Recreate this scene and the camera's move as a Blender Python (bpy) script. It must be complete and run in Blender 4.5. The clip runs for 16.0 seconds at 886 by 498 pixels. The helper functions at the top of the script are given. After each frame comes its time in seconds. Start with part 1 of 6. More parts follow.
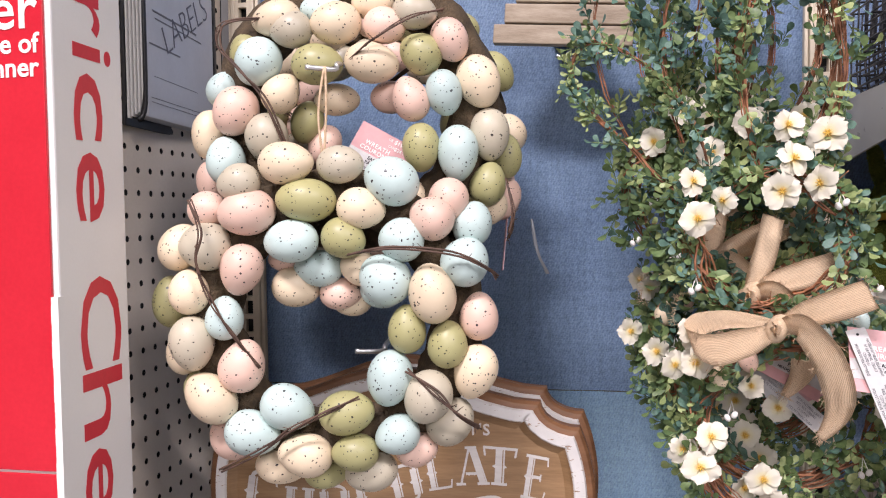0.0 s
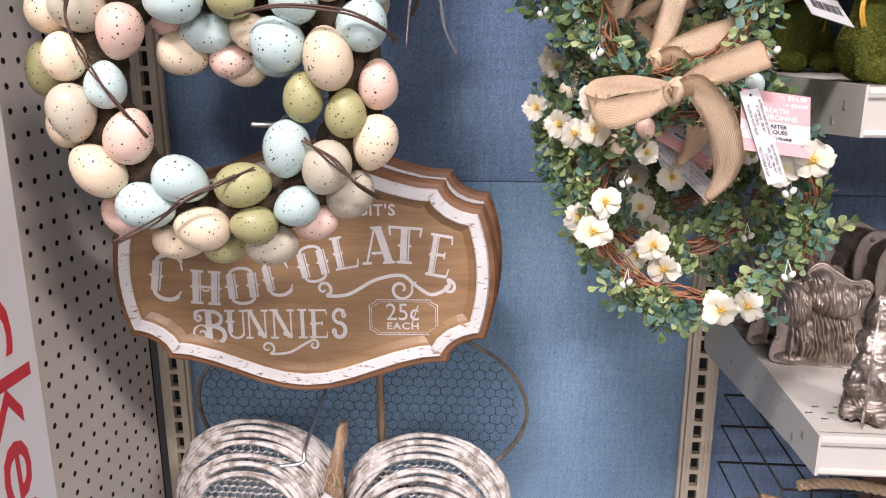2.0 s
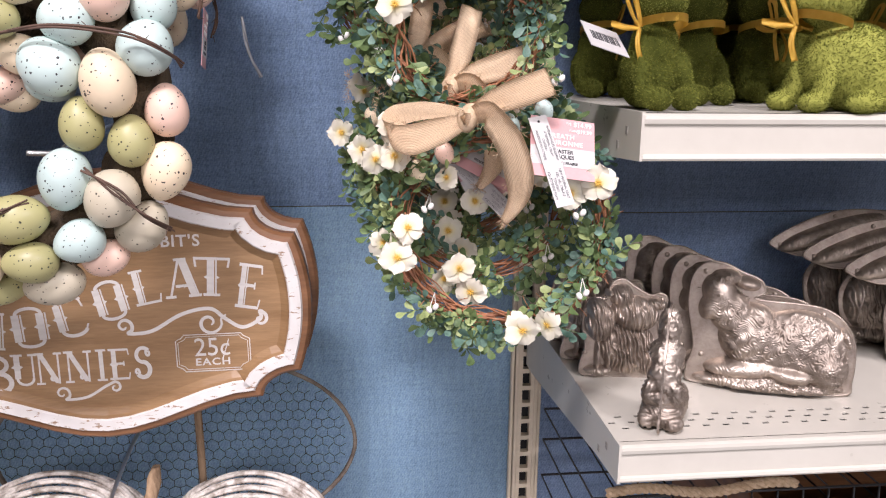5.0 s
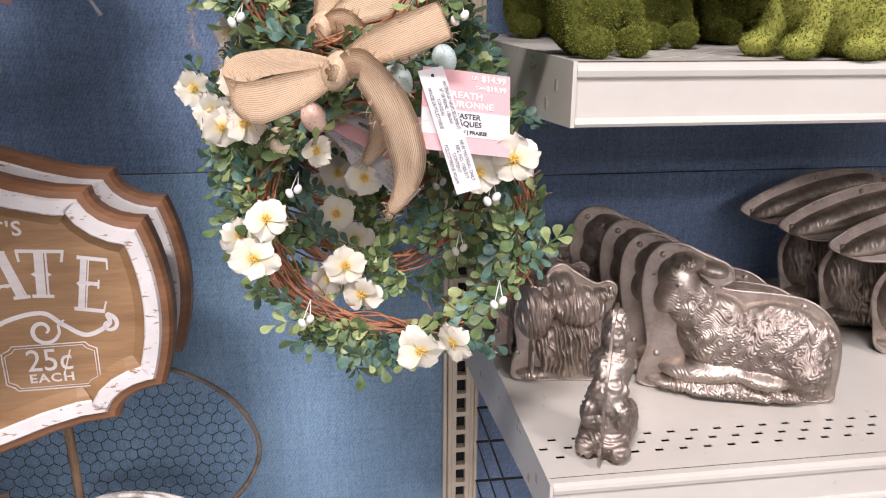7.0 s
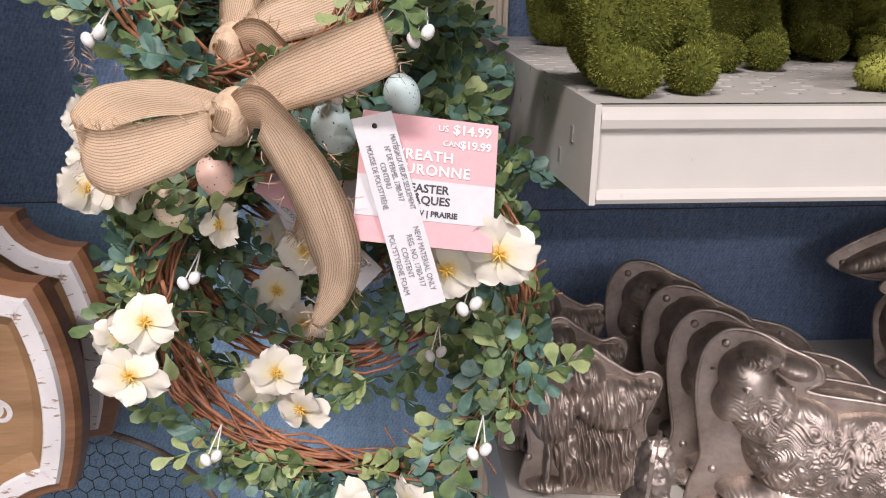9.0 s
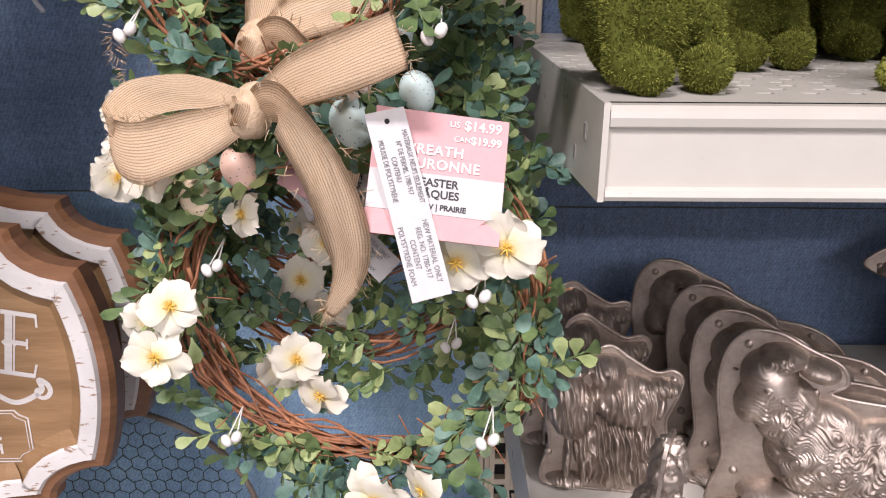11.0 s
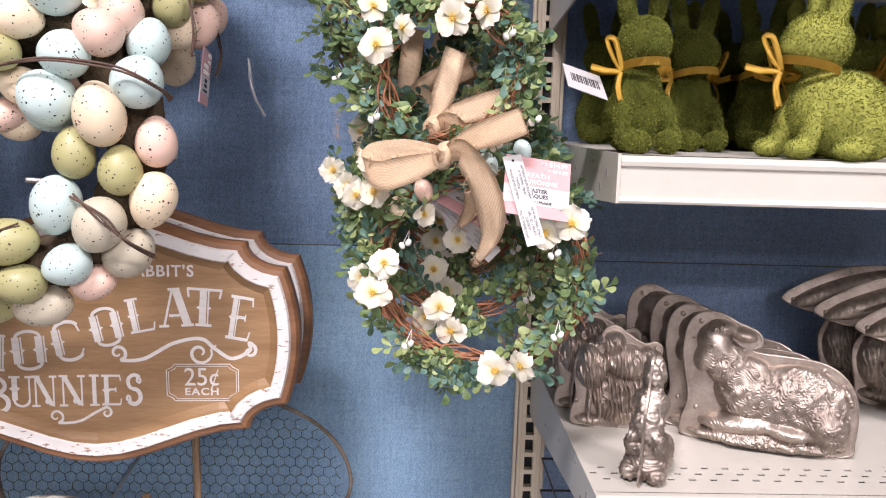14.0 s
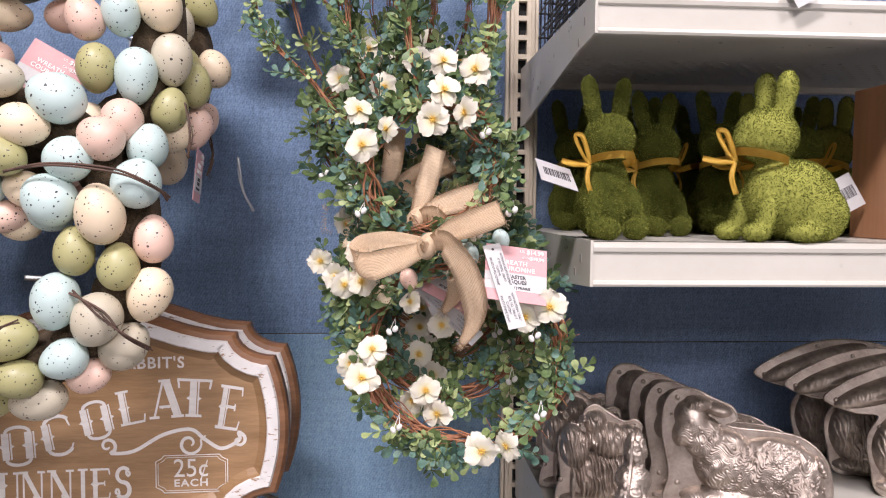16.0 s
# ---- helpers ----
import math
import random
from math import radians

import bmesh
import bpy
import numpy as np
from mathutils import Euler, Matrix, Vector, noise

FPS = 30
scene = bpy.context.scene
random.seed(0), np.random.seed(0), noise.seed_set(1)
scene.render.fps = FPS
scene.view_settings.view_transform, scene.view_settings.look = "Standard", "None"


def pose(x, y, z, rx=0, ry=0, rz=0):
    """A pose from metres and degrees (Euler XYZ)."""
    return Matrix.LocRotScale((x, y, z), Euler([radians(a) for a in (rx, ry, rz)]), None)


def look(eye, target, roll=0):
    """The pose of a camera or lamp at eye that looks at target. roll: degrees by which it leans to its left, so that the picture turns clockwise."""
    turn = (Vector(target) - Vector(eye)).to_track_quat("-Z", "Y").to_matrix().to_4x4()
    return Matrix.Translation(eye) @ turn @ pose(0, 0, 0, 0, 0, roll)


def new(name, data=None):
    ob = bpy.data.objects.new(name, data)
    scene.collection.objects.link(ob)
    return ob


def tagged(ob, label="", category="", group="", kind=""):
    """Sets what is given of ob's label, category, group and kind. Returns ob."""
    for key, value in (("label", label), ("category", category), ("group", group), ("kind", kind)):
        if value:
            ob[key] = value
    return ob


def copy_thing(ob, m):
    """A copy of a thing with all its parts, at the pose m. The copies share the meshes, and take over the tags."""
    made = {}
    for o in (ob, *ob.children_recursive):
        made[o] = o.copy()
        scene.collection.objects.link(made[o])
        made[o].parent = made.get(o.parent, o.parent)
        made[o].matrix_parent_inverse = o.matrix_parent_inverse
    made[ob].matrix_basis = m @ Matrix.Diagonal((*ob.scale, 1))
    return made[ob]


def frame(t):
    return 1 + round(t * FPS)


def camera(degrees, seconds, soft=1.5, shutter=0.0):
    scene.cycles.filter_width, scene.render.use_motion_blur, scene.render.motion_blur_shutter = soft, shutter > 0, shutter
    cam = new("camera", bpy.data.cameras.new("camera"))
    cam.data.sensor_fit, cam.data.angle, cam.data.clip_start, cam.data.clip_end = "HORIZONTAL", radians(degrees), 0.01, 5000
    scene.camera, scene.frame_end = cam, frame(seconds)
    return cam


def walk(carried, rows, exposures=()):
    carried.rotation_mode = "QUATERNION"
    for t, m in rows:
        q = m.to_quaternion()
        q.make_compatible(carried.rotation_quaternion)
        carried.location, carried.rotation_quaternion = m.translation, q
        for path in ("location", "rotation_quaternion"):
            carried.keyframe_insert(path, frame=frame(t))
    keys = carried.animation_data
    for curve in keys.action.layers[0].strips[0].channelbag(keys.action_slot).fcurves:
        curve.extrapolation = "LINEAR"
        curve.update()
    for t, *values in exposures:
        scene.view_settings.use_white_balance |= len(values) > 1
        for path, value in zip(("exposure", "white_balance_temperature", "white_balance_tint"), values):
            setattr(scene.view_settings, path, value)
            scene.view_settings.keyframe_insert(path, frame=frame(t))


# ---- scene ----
cam = camera(59.3, 16.0, soft=1.15)
PATH = [
    (0, (0.223, 0.075, 1.467), (-0.117, 2.044, 1.381), -0.7),
    (0.5, (0.23, 0.066, 1.464), (-0.09, 2.039, 1.388), -0.6),
    (1, (0.248, 0.068, 1.448), (0.056, 2.055, 1.316), -0.5),
    (1.5, (0.251, 0.074, 1.426), (0.093, 2.041, 1.102), -0.4),
    (2, (0.249, 0.085, 1.411), (0.087, 2.012, 0.9), -0.1),
    (2.5, (0.247, 0.089, 1.41), (0.09, 2.008, 0.869), 0.4),
    (3, (0.248, 0.09, 1.41), (0.085, 2.008, 0.867), 0.6),
    (3.5, (0.261, 0.094, 1.41), (0.157, 2.02, 0.88), 0.8),
    (4, (0.279, 0.1, 1.414), (0.371, 2.032, 0.905), 1.5),
    (4.5, (0.287, 0.1, 1.415), (0.471, 2.032, 0.933), 1.1),
    (5, (0.292, 0.098, 1.416), (0.502, 2.032, 0.953), 0.6),
    (5.2, (0.293, 0.097, 1.417), (0.516, 2.032, 0.961), 0.4),
    (7.3, (0.385, 0.307, 1.415), (0.666, 2.183, 0.784), 0.1),
    (7.5, (0.39, 0.344, 1.416), (0.675, 2.218, 0.779), -0.1),
    (8, (0.415, 0.392, 1.424), (0.682, 2.265, 0.773), 0.2),
    (8.5, (0.431, 0.412, 1.426), (0.667, 2.288, 0.773), 0.5),
    (9, (0.44, 0.418, 1.425), (0.574, 2.303, 0.769), 0.4),
    (9.2, (0.44, 0.42, 1.423), (0.551, 2.307, 0.771), 0.4),
    (11.3, (0.459, 0.404, 1.427), (0.421, 2.288, 0.758), 0.4),
    (11.5, (0.462, 0.39, 1.423), (0.371, 2.277, 0.766), 0.3),
    (12, (0.467, 0.363, 1.417), (0.258, 2.248, 0.78), 0.3),
    (12.5, (0.442, 0.298, 1.419), (0.234, 2.194, 0.815), 0.9),
    (13, (0.389, 0.208, 1.405), (0.275, 2.134, 0.878), 1.5),
    (13.5, (0.365, 0.136, 1.401), (0.365, 2.087, 0.963), 1.9),
    (14, (0.359, 0.089, 1.404), (0.427, 2.06, 1.072), 1.7),
    (14.5, (0.357, 0.064, 1.404), (0.452, 2.049, 1.179), 1.1),
    (15, (0.355, 0.056, 1.405), (0.466, 2.048, 1.257), 0.8),
    (15.5, (0.352, 0.056, 1.405), (0.475, 2.048, 1.285), 0.5),
    (16, (0.35, 0.054, 1.41), (0.477, 2.047, 1.295), 0.5),
]
EXPOSURES = [(0, -0.04), (2.5, 0.09), (5, 0.11), (7.5, -0.03), (8.2, -0.15), (9, -0.17), (12, 0.09), (14, 0.23), (15, 0.03), (16, 0.01)]
walk(cam, [(t, look(eye, target, roll)) for t, eye, target, roll in PATH], EXPOSURES)

# ---- light ----
world = bpy.data.worlds.new("world")
scene.world = world
world.use_nodes = True
world.node_tree.nodes["Background"].inputs[0].default_value = (1.0, 0.96, 0.9, 1)
world.node_tree.nodes["Background"].inputs[1].default_value = 0.001


def ceiling_lamp(x, y, sx, sy, watts, colour=(1.0, 0.91, 0.965)):
    lamp = bpy.data.lights.new("ceiling_lamp", "AREA")
    lamp.shape, lamp.size, lamp.size_y, lamp.energy, lamp.color = "RECTANGLE", sx, sy, watts, colour
    ob = new("ceiling_lamp", lamp)
    ob.location = (x, y, 3.96)
    return ob


ceiling_lamp(-0.45, -1.35, 0.9, 0.5, 192)
ceiling_lamp(2.6, -2.2, 1.2, 0.5, 190)
ceiling_lamp(1.0, -6.2, 2.4, 0.5, 300)
ceiling_lamp(-1.2, -9.2, 2.4, 0.5, 360)


# ---- materials ----
def nodes_of(name):
    m = bpy.data.materials.new(name)
    m.use_nodes = True
    nt = m.node_tree
    return m, nt, nt.nodes["Principled BSDF"]


def add(nt, kind, **values):
    n = nt.nodes.new(kind)
    for k, v in values.items():
        n.inputs[k.replace("_", " ")].default_value = v
    return n


def ramp(nt, source, stops):
    r = nt.nodes.new("ShaderNodeValToRGB")
    el = r.color_ramp.elements
    while len(el) < len(stops):
        el.new(0.5)
    for e, (p, c) in zip(el, stops):
        e.position, e.color = p, (*c, 1) if len(c) == 3 else c
    nt.links.new(source, r.inputs[0])
    return r.outputs[0]


def mix(nt, fac, a, b, mode="MIX"):
    m = nt.nodes.new("ShaderNodeMix")
    m.data_type, m.blend_type = "RGBA", mode
    for sock, v in ((0, fac), (6, a), (7, b)):
        if hasattr(v, "is_linked"):
            nt.links.new(v, m.inputs[sock])
        elif sock == 0:
            m.inputs[0].default_value = v
        else:
            m.inputs[sock].default_value = (*v, 1)
    return m.outputs[2]


def coords(nt, kind="Object"):
    return nt.nodes.new("ShaderNodeTexCoord").outputs[kind]


def noise_tex(nt, vec, scale, detail=3.0, rough=0.55):
    n = add(nt, "ShaderNodeTexNoise", Scale=scale, Detail=detail, Roughness=rough)
    nt.links.new(vec, n.inputs["Vector"])
    return n.outputs["Fac"]


def bump(nt, bsdf, height, strength, distance=0.001):
    b = add(nt, "ShaderNodeBump", Strength=strength, Distance=distance)
    nt.links.new(height, b.inputs["Height"])
    nt.links.new(b.outputs[0], bsdf.inputs["Normal"])


def scaled(nt, vec, s):
    m = nt.nodes.new("ShaderNodeMapping")
    m.inputs["Scale"].default_value = s
    nt.links.new(vec, m.inputs["Vector"])
    return m.outputs[0]


def surface(name, dark, light, rough=0.5, metal=0.0, big=6.0, fine=120.0, relief=0.2, depth=0.0006, spread=(0.35, 0.65), stretch=(1, 1, 1)):
    """Two-scale variation between two colours, with fine relief."""
    m, nt, b = nodes_of(name)
    v = scaled(nt, coords(nt), stretch)
    a, f = noise_tex(nt, v, big, 4), noise_tex(nt, v, fine, 3)
    c1 = ramp(nt, a, [(spread[0], dark), (spread[1], light)])
    c2 = mix(nt, 0.35, c1, ramp(nt, f, [(0.3, dark), (0.7, light)]))
    nt.links.new(c2, b.inputs["Base Color"])
    r = ramp(nt, f, [(0.3, (rough * 0.85,) * 3), (0.7, (min(1, rough * 1.15),) * 3)])
    nt.links.new(r, b.inputs["Roughness"])
    b.inputs["Metallic"].default_value = metal
    bump(nt, b, f, relief, depth)
    return m


def egg_material(name, colour, dark):
    """Matt painted foam egg with dark speckles of several sizes."""
    m, nt, b = nodes_of(name)
    info = nt.nodes.new("ShaderNodeObjectInfo")
    shift = nt.nodes.new("ShaderNodeVectorMath")
    shift.operation = "MULTIPLY_ADD"
    nt.links.new(info.outputs["Random"], shift.inputs[0])
    shift.inputs[1].default_value = (7.3, 4.1, 9.7)
    nt.links.new(coords(nt), shift.inputs[2])
    v = shift.outputs[0]
    base = ramp(nt, noise_tex(nt, v, 60, 4), [(0.3, tuple(c * 0.9 for c in colour)), (0.7, colour)])
    tone = nt.nodes.new("ShaderNodeHueSaturation")
    mr = add(nt, "ShaderNodeMapRange", To_Min=0.88, To_Max=1.08)
    nt.links.new(info.outputs["Random"], mr.inputs["Value"])
    nt.links.new(mr.outputs[0], tone.inputs["Value"])
    nt.links.new(base, tone.inputs["Color"])
    warp = nt.nodes.new("ShaderNodeVectorMath")
    warp.operation = "MULTIPLY_ADD"
    n = add(nt, "ShaderNodeTexNoise", Scale=300.0, Detail=2.0)
    nt.links.new(v, n.inputs["Vector"])
    nt.links.new(n.outputs["Color"], warp.inputs[0])
    warp.inputs[1].default_value = (0.0022,) * 3
    nt.links.new(v, warp.inputs[2])
    spots = None
    for scale, size, keep in ((160, 0.21, 0.55), (300, 0.27, 0.75)):
        vo = nt.nodes.new("ShaderNodeTexVoronoi")
        vo.inputs["Scale"].default_value = scale
        nt.links.new(warp.outputs[0], vo.inputs["Vector"])
        sep = nt.nodes.new("ShaderNodeSeparateColor")
        nt.links.new(vo.outputs["Color"], sep.inputs[0])
        thr = nt.nodes.new("ShaderNodeMath")
        thr.operation = "MULTIPLY_ADD"
        nt.links.new(sep.outputs[0], thr.inputs[0])
        thr.inputs[1].default_value, thr.inputs[2].default_value = -size / keep, size
        less = nt.nodes.new("ShaderNodeMath")
        less.operation = "LESS_THAN"
        nt.links.new(vo.outputs["Distance"], less.inputs[0])
        nt.links.new(thr.outputs[0], less.inputs[1])
        if spots is None:
            spots = less.outputs[0]
        else:
            mx = nt.nodes.new("ShaderNodeMath")
            mx.operation = "MAXIMUM"
            nt.links.new(spots, mx.inputs[0])
            nt.links.new(less.outputs[0], mx.inputs[1])
            spots = mx.outputs[0]
    nt.links.new(mix(nt, spots, tone.outputs[0], dark), b.inputs["Base Color"])
    b.inputs["Roughness"].default_value = 0.42
    bump(nt, b, noise_tex(nt, v, 420, 3), 0.12, 0.0005)
    return m


EGG = {
    "C": egg_material("egg_cream", (0.80, 0.66, 0.47), (0.05, 0.035, 0.03)),
    "P": egg_material("egg_pink", (0.80, 0.56, 0.455), (0.05, 0.03, 0.03)),
    "B": egg_material("egg_blue", (0.53, 0.66, 0.63), (0.03, 0.03, 0.035)),
    "O": egg_material("egg_olive", (0.40, 0.38, 0.18), (0.03, 0.03, 0.02)),
    "G": egg_material("egg_taupe", (0.52, 0.47, 0.36), (0.04, 0.035, 0.03)),
}


def denim_material(name, dark, light):
    """Printed denim: broad washed blotches, upright slubs and a fine diagonal twill."""
    m, nt, b = nodes_of(name)
    v = coords(nt)
    blot = noise_tex(nt, scaled(nt, v, (1.0, 1, 0.55)), 3.4, 4, 0.55)
    c = ramp(nt, blot, [(0.32, dark), (0.68, light)])
    deep, pale = tuple(x * 0.45 for x in dark), tuple(min(1, x * 1.35) for x in light)
    for stretch, size, amount in (((60, 1, 5), 4.0, 0.30), ((5, 1, 70), 3.2, 0.20), ((2.6, 1, 0.7), 240, 0.34), ((0.8, 1, 2.6), 300, 0.28)):
        n = noise_tex(nt, scaled(nt, v, stretch), size, 3, 0.65)
        c = mix(nt, amount, c, ramp(nt, n, [(0.32, deep), (0.5, tuple((p + q) / 2 for p, q in zip(dark, light))), (0.68, pale)]))
    w = nt.nodes.new("ShaderNodeTexWave")
    w.bands_direction = "DIAGONAL"
    w.inputs["Scale"].default_value, w.inputs["Distortion"].default_value = 150, 5.0
    w.inputs["Detail"].default_value, w.inputs["Detail Scale"].default_value = 3, 2
    nt.links.new(scaled(nt, v, (1, 0, -0.55)), w.inputs["Vector"])
    c = mix(nt, 0.10, c, ramp(nt, w.outputs["Fac"], [(0.2, deep), (0.8, pale)]))
    nt.links.new(c, b.inputs["Base Color"])
    b.inputs["Roughness"].default_value = 0.46
    b.inputs["Specular IOR Level"].default_value = 0.4
    bump(nt, b, n, 0.25, 0.0004)
    return m


def plain(name, colour, rough=0.6, metal=0.0):
    m, nt, b = nodes_of(name)
    f = noise_tex(nt, coords(nt), 200, 3)
    nt.links.new(ramp(nt, f, [(0.3, tuple(c * 0.92 for c in colour)), (0.7, colour)]), b.inputs["Base Color"])
    b.inputs["Roughness"].default_value, b.inputs["Metallic"].default_value = rough, metal
    return m


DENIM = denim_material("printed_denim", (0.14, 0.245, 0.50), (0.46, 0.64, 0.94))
# paler lower print, its colour also raised for the stronger light falling there
DENIM_LOW = denim_material("printed_denim_pale_lit", (0.22, 0.42, 0.75), (0.53, 0.76, 0.97))
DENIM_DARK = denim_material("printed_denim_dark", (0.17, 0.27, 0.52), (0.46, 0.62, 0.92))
PEG = surface("painted_hardboard", (0.66, 0.58, 0.48), (0.77, 0.69, 0.59), 0.5, big=5, fine=300, relief=0.1)
STEEL_PAINT = surface("cream_steel_paint", (0.51, 0.485, 0.43), (0.57, 0.545, 0.485), 0.32, big=9, fine=60, relief=0.03)
UPRIGHT_PAINT = surface("beige_steel_paint", (0.58, 0.50, 0.38), (0.68, 0.60, 0.47), 0.35, big=9, fine=60, relief=0.03)
# near-black colour standing in for the shade inside holes and slots
DARK = plain("hole_shade", (0.012, 0.012, 0.013), 0.8)
WHITE_CARD = surface("white_card", (0.76, 0.75, 0.73), (0.82, 0.81, 0.79), 0.5, big=8, fine=400, relief=0.08)
RED_CARD = surface("red_card", (0.50, 0.014, 0.028), (0.62, 0.022, 0.040), 0.22, big=5, fine=300, relief=0.05)
RED_INK = plain("red_ink", (0.62, 0.03, 0.05), 0.45)
WHITE_INK = plain("white_ink", (0.84, 0.82, 0.80), 0.5)
GREY_INK = plain("grey_ink", (0.20, 0.20, 0.21), 0.6)
BLACK_INK = plain("black_ink", (0.03, 0.03, 0.035), 0.6)
PINK_CARD = plain("pink_card", (0.60, 0.33, 0.335), 0.45)
TAG_WHITE = plain("tag_white", (0.55, 0.54, 0.535), 0.5)
CHROME = plain("chrome_wire", (0.80, 0.80, 0.80), 0.36, 1.0)
BLACK_PLASTIC = plain("black_plastic", (0.02, 0.02, 0.022), 0.35)
MOSS_BASE = surface("dry_moss", (0.035, 0.024, 0.014), (0.13, 0.09, 0.05), 0.95, big=60, fine=500, relief=0.9, depth=0.003)
TWIG = surface("brown_twig", (0.04, 0.022, 0.016), (0.14, 0.08, 0.055), 0.7, big=40, fine=400, relief=0.5, stretch=(1, 1, 1))
VINE = surface("grapevine", (0.13, 0.050, 0.026), (0.46, 0.20, 0.095), 0.65, big=40, fine=300, relief=0.5)
TWINE = surface("jute_twine", (0.42, 0.29, 0.17), (0.68, 0.52, 0.36), 0.9, big=200, fine=900, relief=0.8)
SIGN_INK = surface("sign_paint", (0.56, 0.53, 0.50), (0.70, 0.67, 0.64), 0.55, big=40, fine=260, relief=0.15, stretch=(0.4, 1, 4))
WOOD_SIGN = surface("stained_wood", (0.21, 0.118, 0.052), (0.36, 0.222, 0.112), 0.42, big=7, fine=70, relief=0.12, stretch=(1, 1, 9))
WOOD_EDGE = surface("dark_wood_edge", (0.12, 0.052, 0.022), (0.26, 0.125, 0.058), 0.45, big=7, fine=70, relief=0.15, stretch=(1, 1, 9))
LEAF_A = surface("leaf_blue_green", (0.022, 0.062, 0.046), (0.15, 0.27, 0.205), 0.5, big=50, fine=300, relief=0.15)
LEAF_B = surface("leaf_green", (0.030, 0.066, 0.024), (0.19, 0.27, 0.10), 0.5, big=50, fine=300, relief=0.15)
LEAF_C = surface("leaf_yellow_green", (0.15, 0.21, 0.07), (0.42, 0.48, 0.21), 0.5, big=50, fine=300, relief=0.15)
POLLEN = surface("petal_yellow", (0.62, 0.36, 0.04), (0.85, 0.60, 0.14), 0.7, big=300, fine=900, relief=0.5)
BERRY = plain("white_berry", (0.82, 0.80, 0.76), 0.35)
YELLOW = surface("yellow_ribbon", (0.70, 0.42, 0.05), (0.82, 0.55, 0.10), 0.5, big=80, fine=900, relief=0.3)
FLOOR_MAT = surface("floor_tile", (0.20, 0.205, 0.21), (0.26, 0.265, 0.27), 0.35, big=2, fine=40, relief=0.05)
PAINT = surface("wall_paint", (0.14, 0.135, 0.13), (0.19, 0.185, 0.18), 0.7, big=2, fine=80, relief=0.05)


def rim_material():
    """White paint, worn through to the wood in short dashes."""
    m, nt, b = nodes_of("worn_white_paint")
    v = coords(nt)
    n = noise_tex(nt, scaled(nt, v, (1, 1, 3.2)), 95, 5, 0.65)
    k = ramp(nt, n, [(0.60, (0, 0, 0)), (0.63, (1, 1, 1))])
    base = ramp(nt, noise_tex(nt, v, 30, 4), [(0.3, (0.60, 0.575, 0.55)), (0.7, (0.70, 0.68, 0.66))])
    nt.links.new(mix(nt, k, base, (0.30, 0.20, 0.13)), b.inputs["Base Color"])
    b.inputs["Roughness"].default_value = 0.55
    bump(nt, b, n, 0.3, 0.001)
    return m


RIM = rim_material()


def burlap_material():
    """Loose jute weave from the ribbon's own lengthwise coordinates."""
    m, nt, b = nodes_of("jute_ribbon")
    uv = coords(nt, "UV")
    waves = []
    for axis, size in (("X", 6.4), ("Y", 4.4)):
        w = nt.nodes.new("ShaderNodeTexWave")
        w.bands_direction = axis
        w.inputs["Scale"].default_value, w.inputs["Distortion"].default_value = size, 1.6
        w.inputs["Detail"].default_value, w.inputs["Detail Scale"].default_value = 2, 2
        nt.links.new(uv, w.inputs["Vector"])
        waves.append(w.outputs["Fac"])
    n = noise_tex(nt, scaled(nt, uv, (14, 0.7, 1)), 3, 4)
    c = ramp(nt, waves[0], [(0.0, (0.34, 0.21, 0.11)), (0.34, (0.88, 0.68, 0.47)), (0.9, (0.94, 0.78, 0.58))])
    c = mix(nt, 0.16, c, ramp(nt, waves[1], [(0.0, (0.42, 0.28, 0.16)), (0.5, (0.86, 0.68, 0.49))]))
    c = mix(nt, 0.30, c, ramp(nt, n, [(0.3, (0.62, 0.44, 0.27)), (0.7, (0.92, 0.76, 0.57))]))
    nt.links.new(c, b.inputs["Base Color"])
    b.inputs["Roughness"].default_value = 0.9
    b.inputs["Specular IOR Level"].default_value = 0.2
    bump(nt, b, waves[0], 0.12, 0.0003)
    return m


BURLAP = burlap_material()


# ---- building helpers ----
def part(name, bm, material, parent=None, label="", smooth=False, m=None):
    """Link a bmesh as one mesh object, under a thing or a part."""
    me = bpy.data.meshes.new(name)
    bm.to_mesh(me)
    bm.free()
    for one in material if isinstance(material, (list, tuple)) else [material]:
        me.materials.append(one)
    if smooth:
        for p in me.polygons:
            p.use_smooth = True
    ob = new(name, me)
    if parent is not None:
        ob.parent = parent
    if m is not None:
        ob.matrix_basis = m
    if label:
        ob["label"] = label
    return ob


def again(name, mesh, parent, m):
    """One more object on a mesh that exists."""
    ob = new(name, mesh)
    ob.parent = parent
    ob.matrix_basis = m
    return ob


def thing(name, m, label, category, group=""):
    ob = new(name)
    ob.matrix_basis = m
    ob.empty_display_size = 0.02
    return tagged(ob, label, category, group)


def box(bm, x0, x1, y0, y1, z0, z1, bevel=0.0, mat=0):
    r = bmesh.ops.create_cube(bm, size=1.0)
    for v in r["verts"]:
        v.co = Vector((x0 + (v.co.x + 0.5) * (x1 - x0), y0 + (v.co.y + 0.5) * (y1 - y0), z0 + (v.co.z + 0.5) * (z1 - z0)))
    faces = {f for v in r["verts"] for f in v.link_faces}
    if bevel:
        edges = list({e for v in r["verts"] for e in v.link_edges})
        out = bmesh.ops.bevel(bm, geom=edges, offset=bevel, segments=2, affect="EDGES", profile=0.5)
        faces = {f for f in faces if f.is_valid} | set(out["faces"])
    for f in faces:
        f.material_index = mat
    return bm


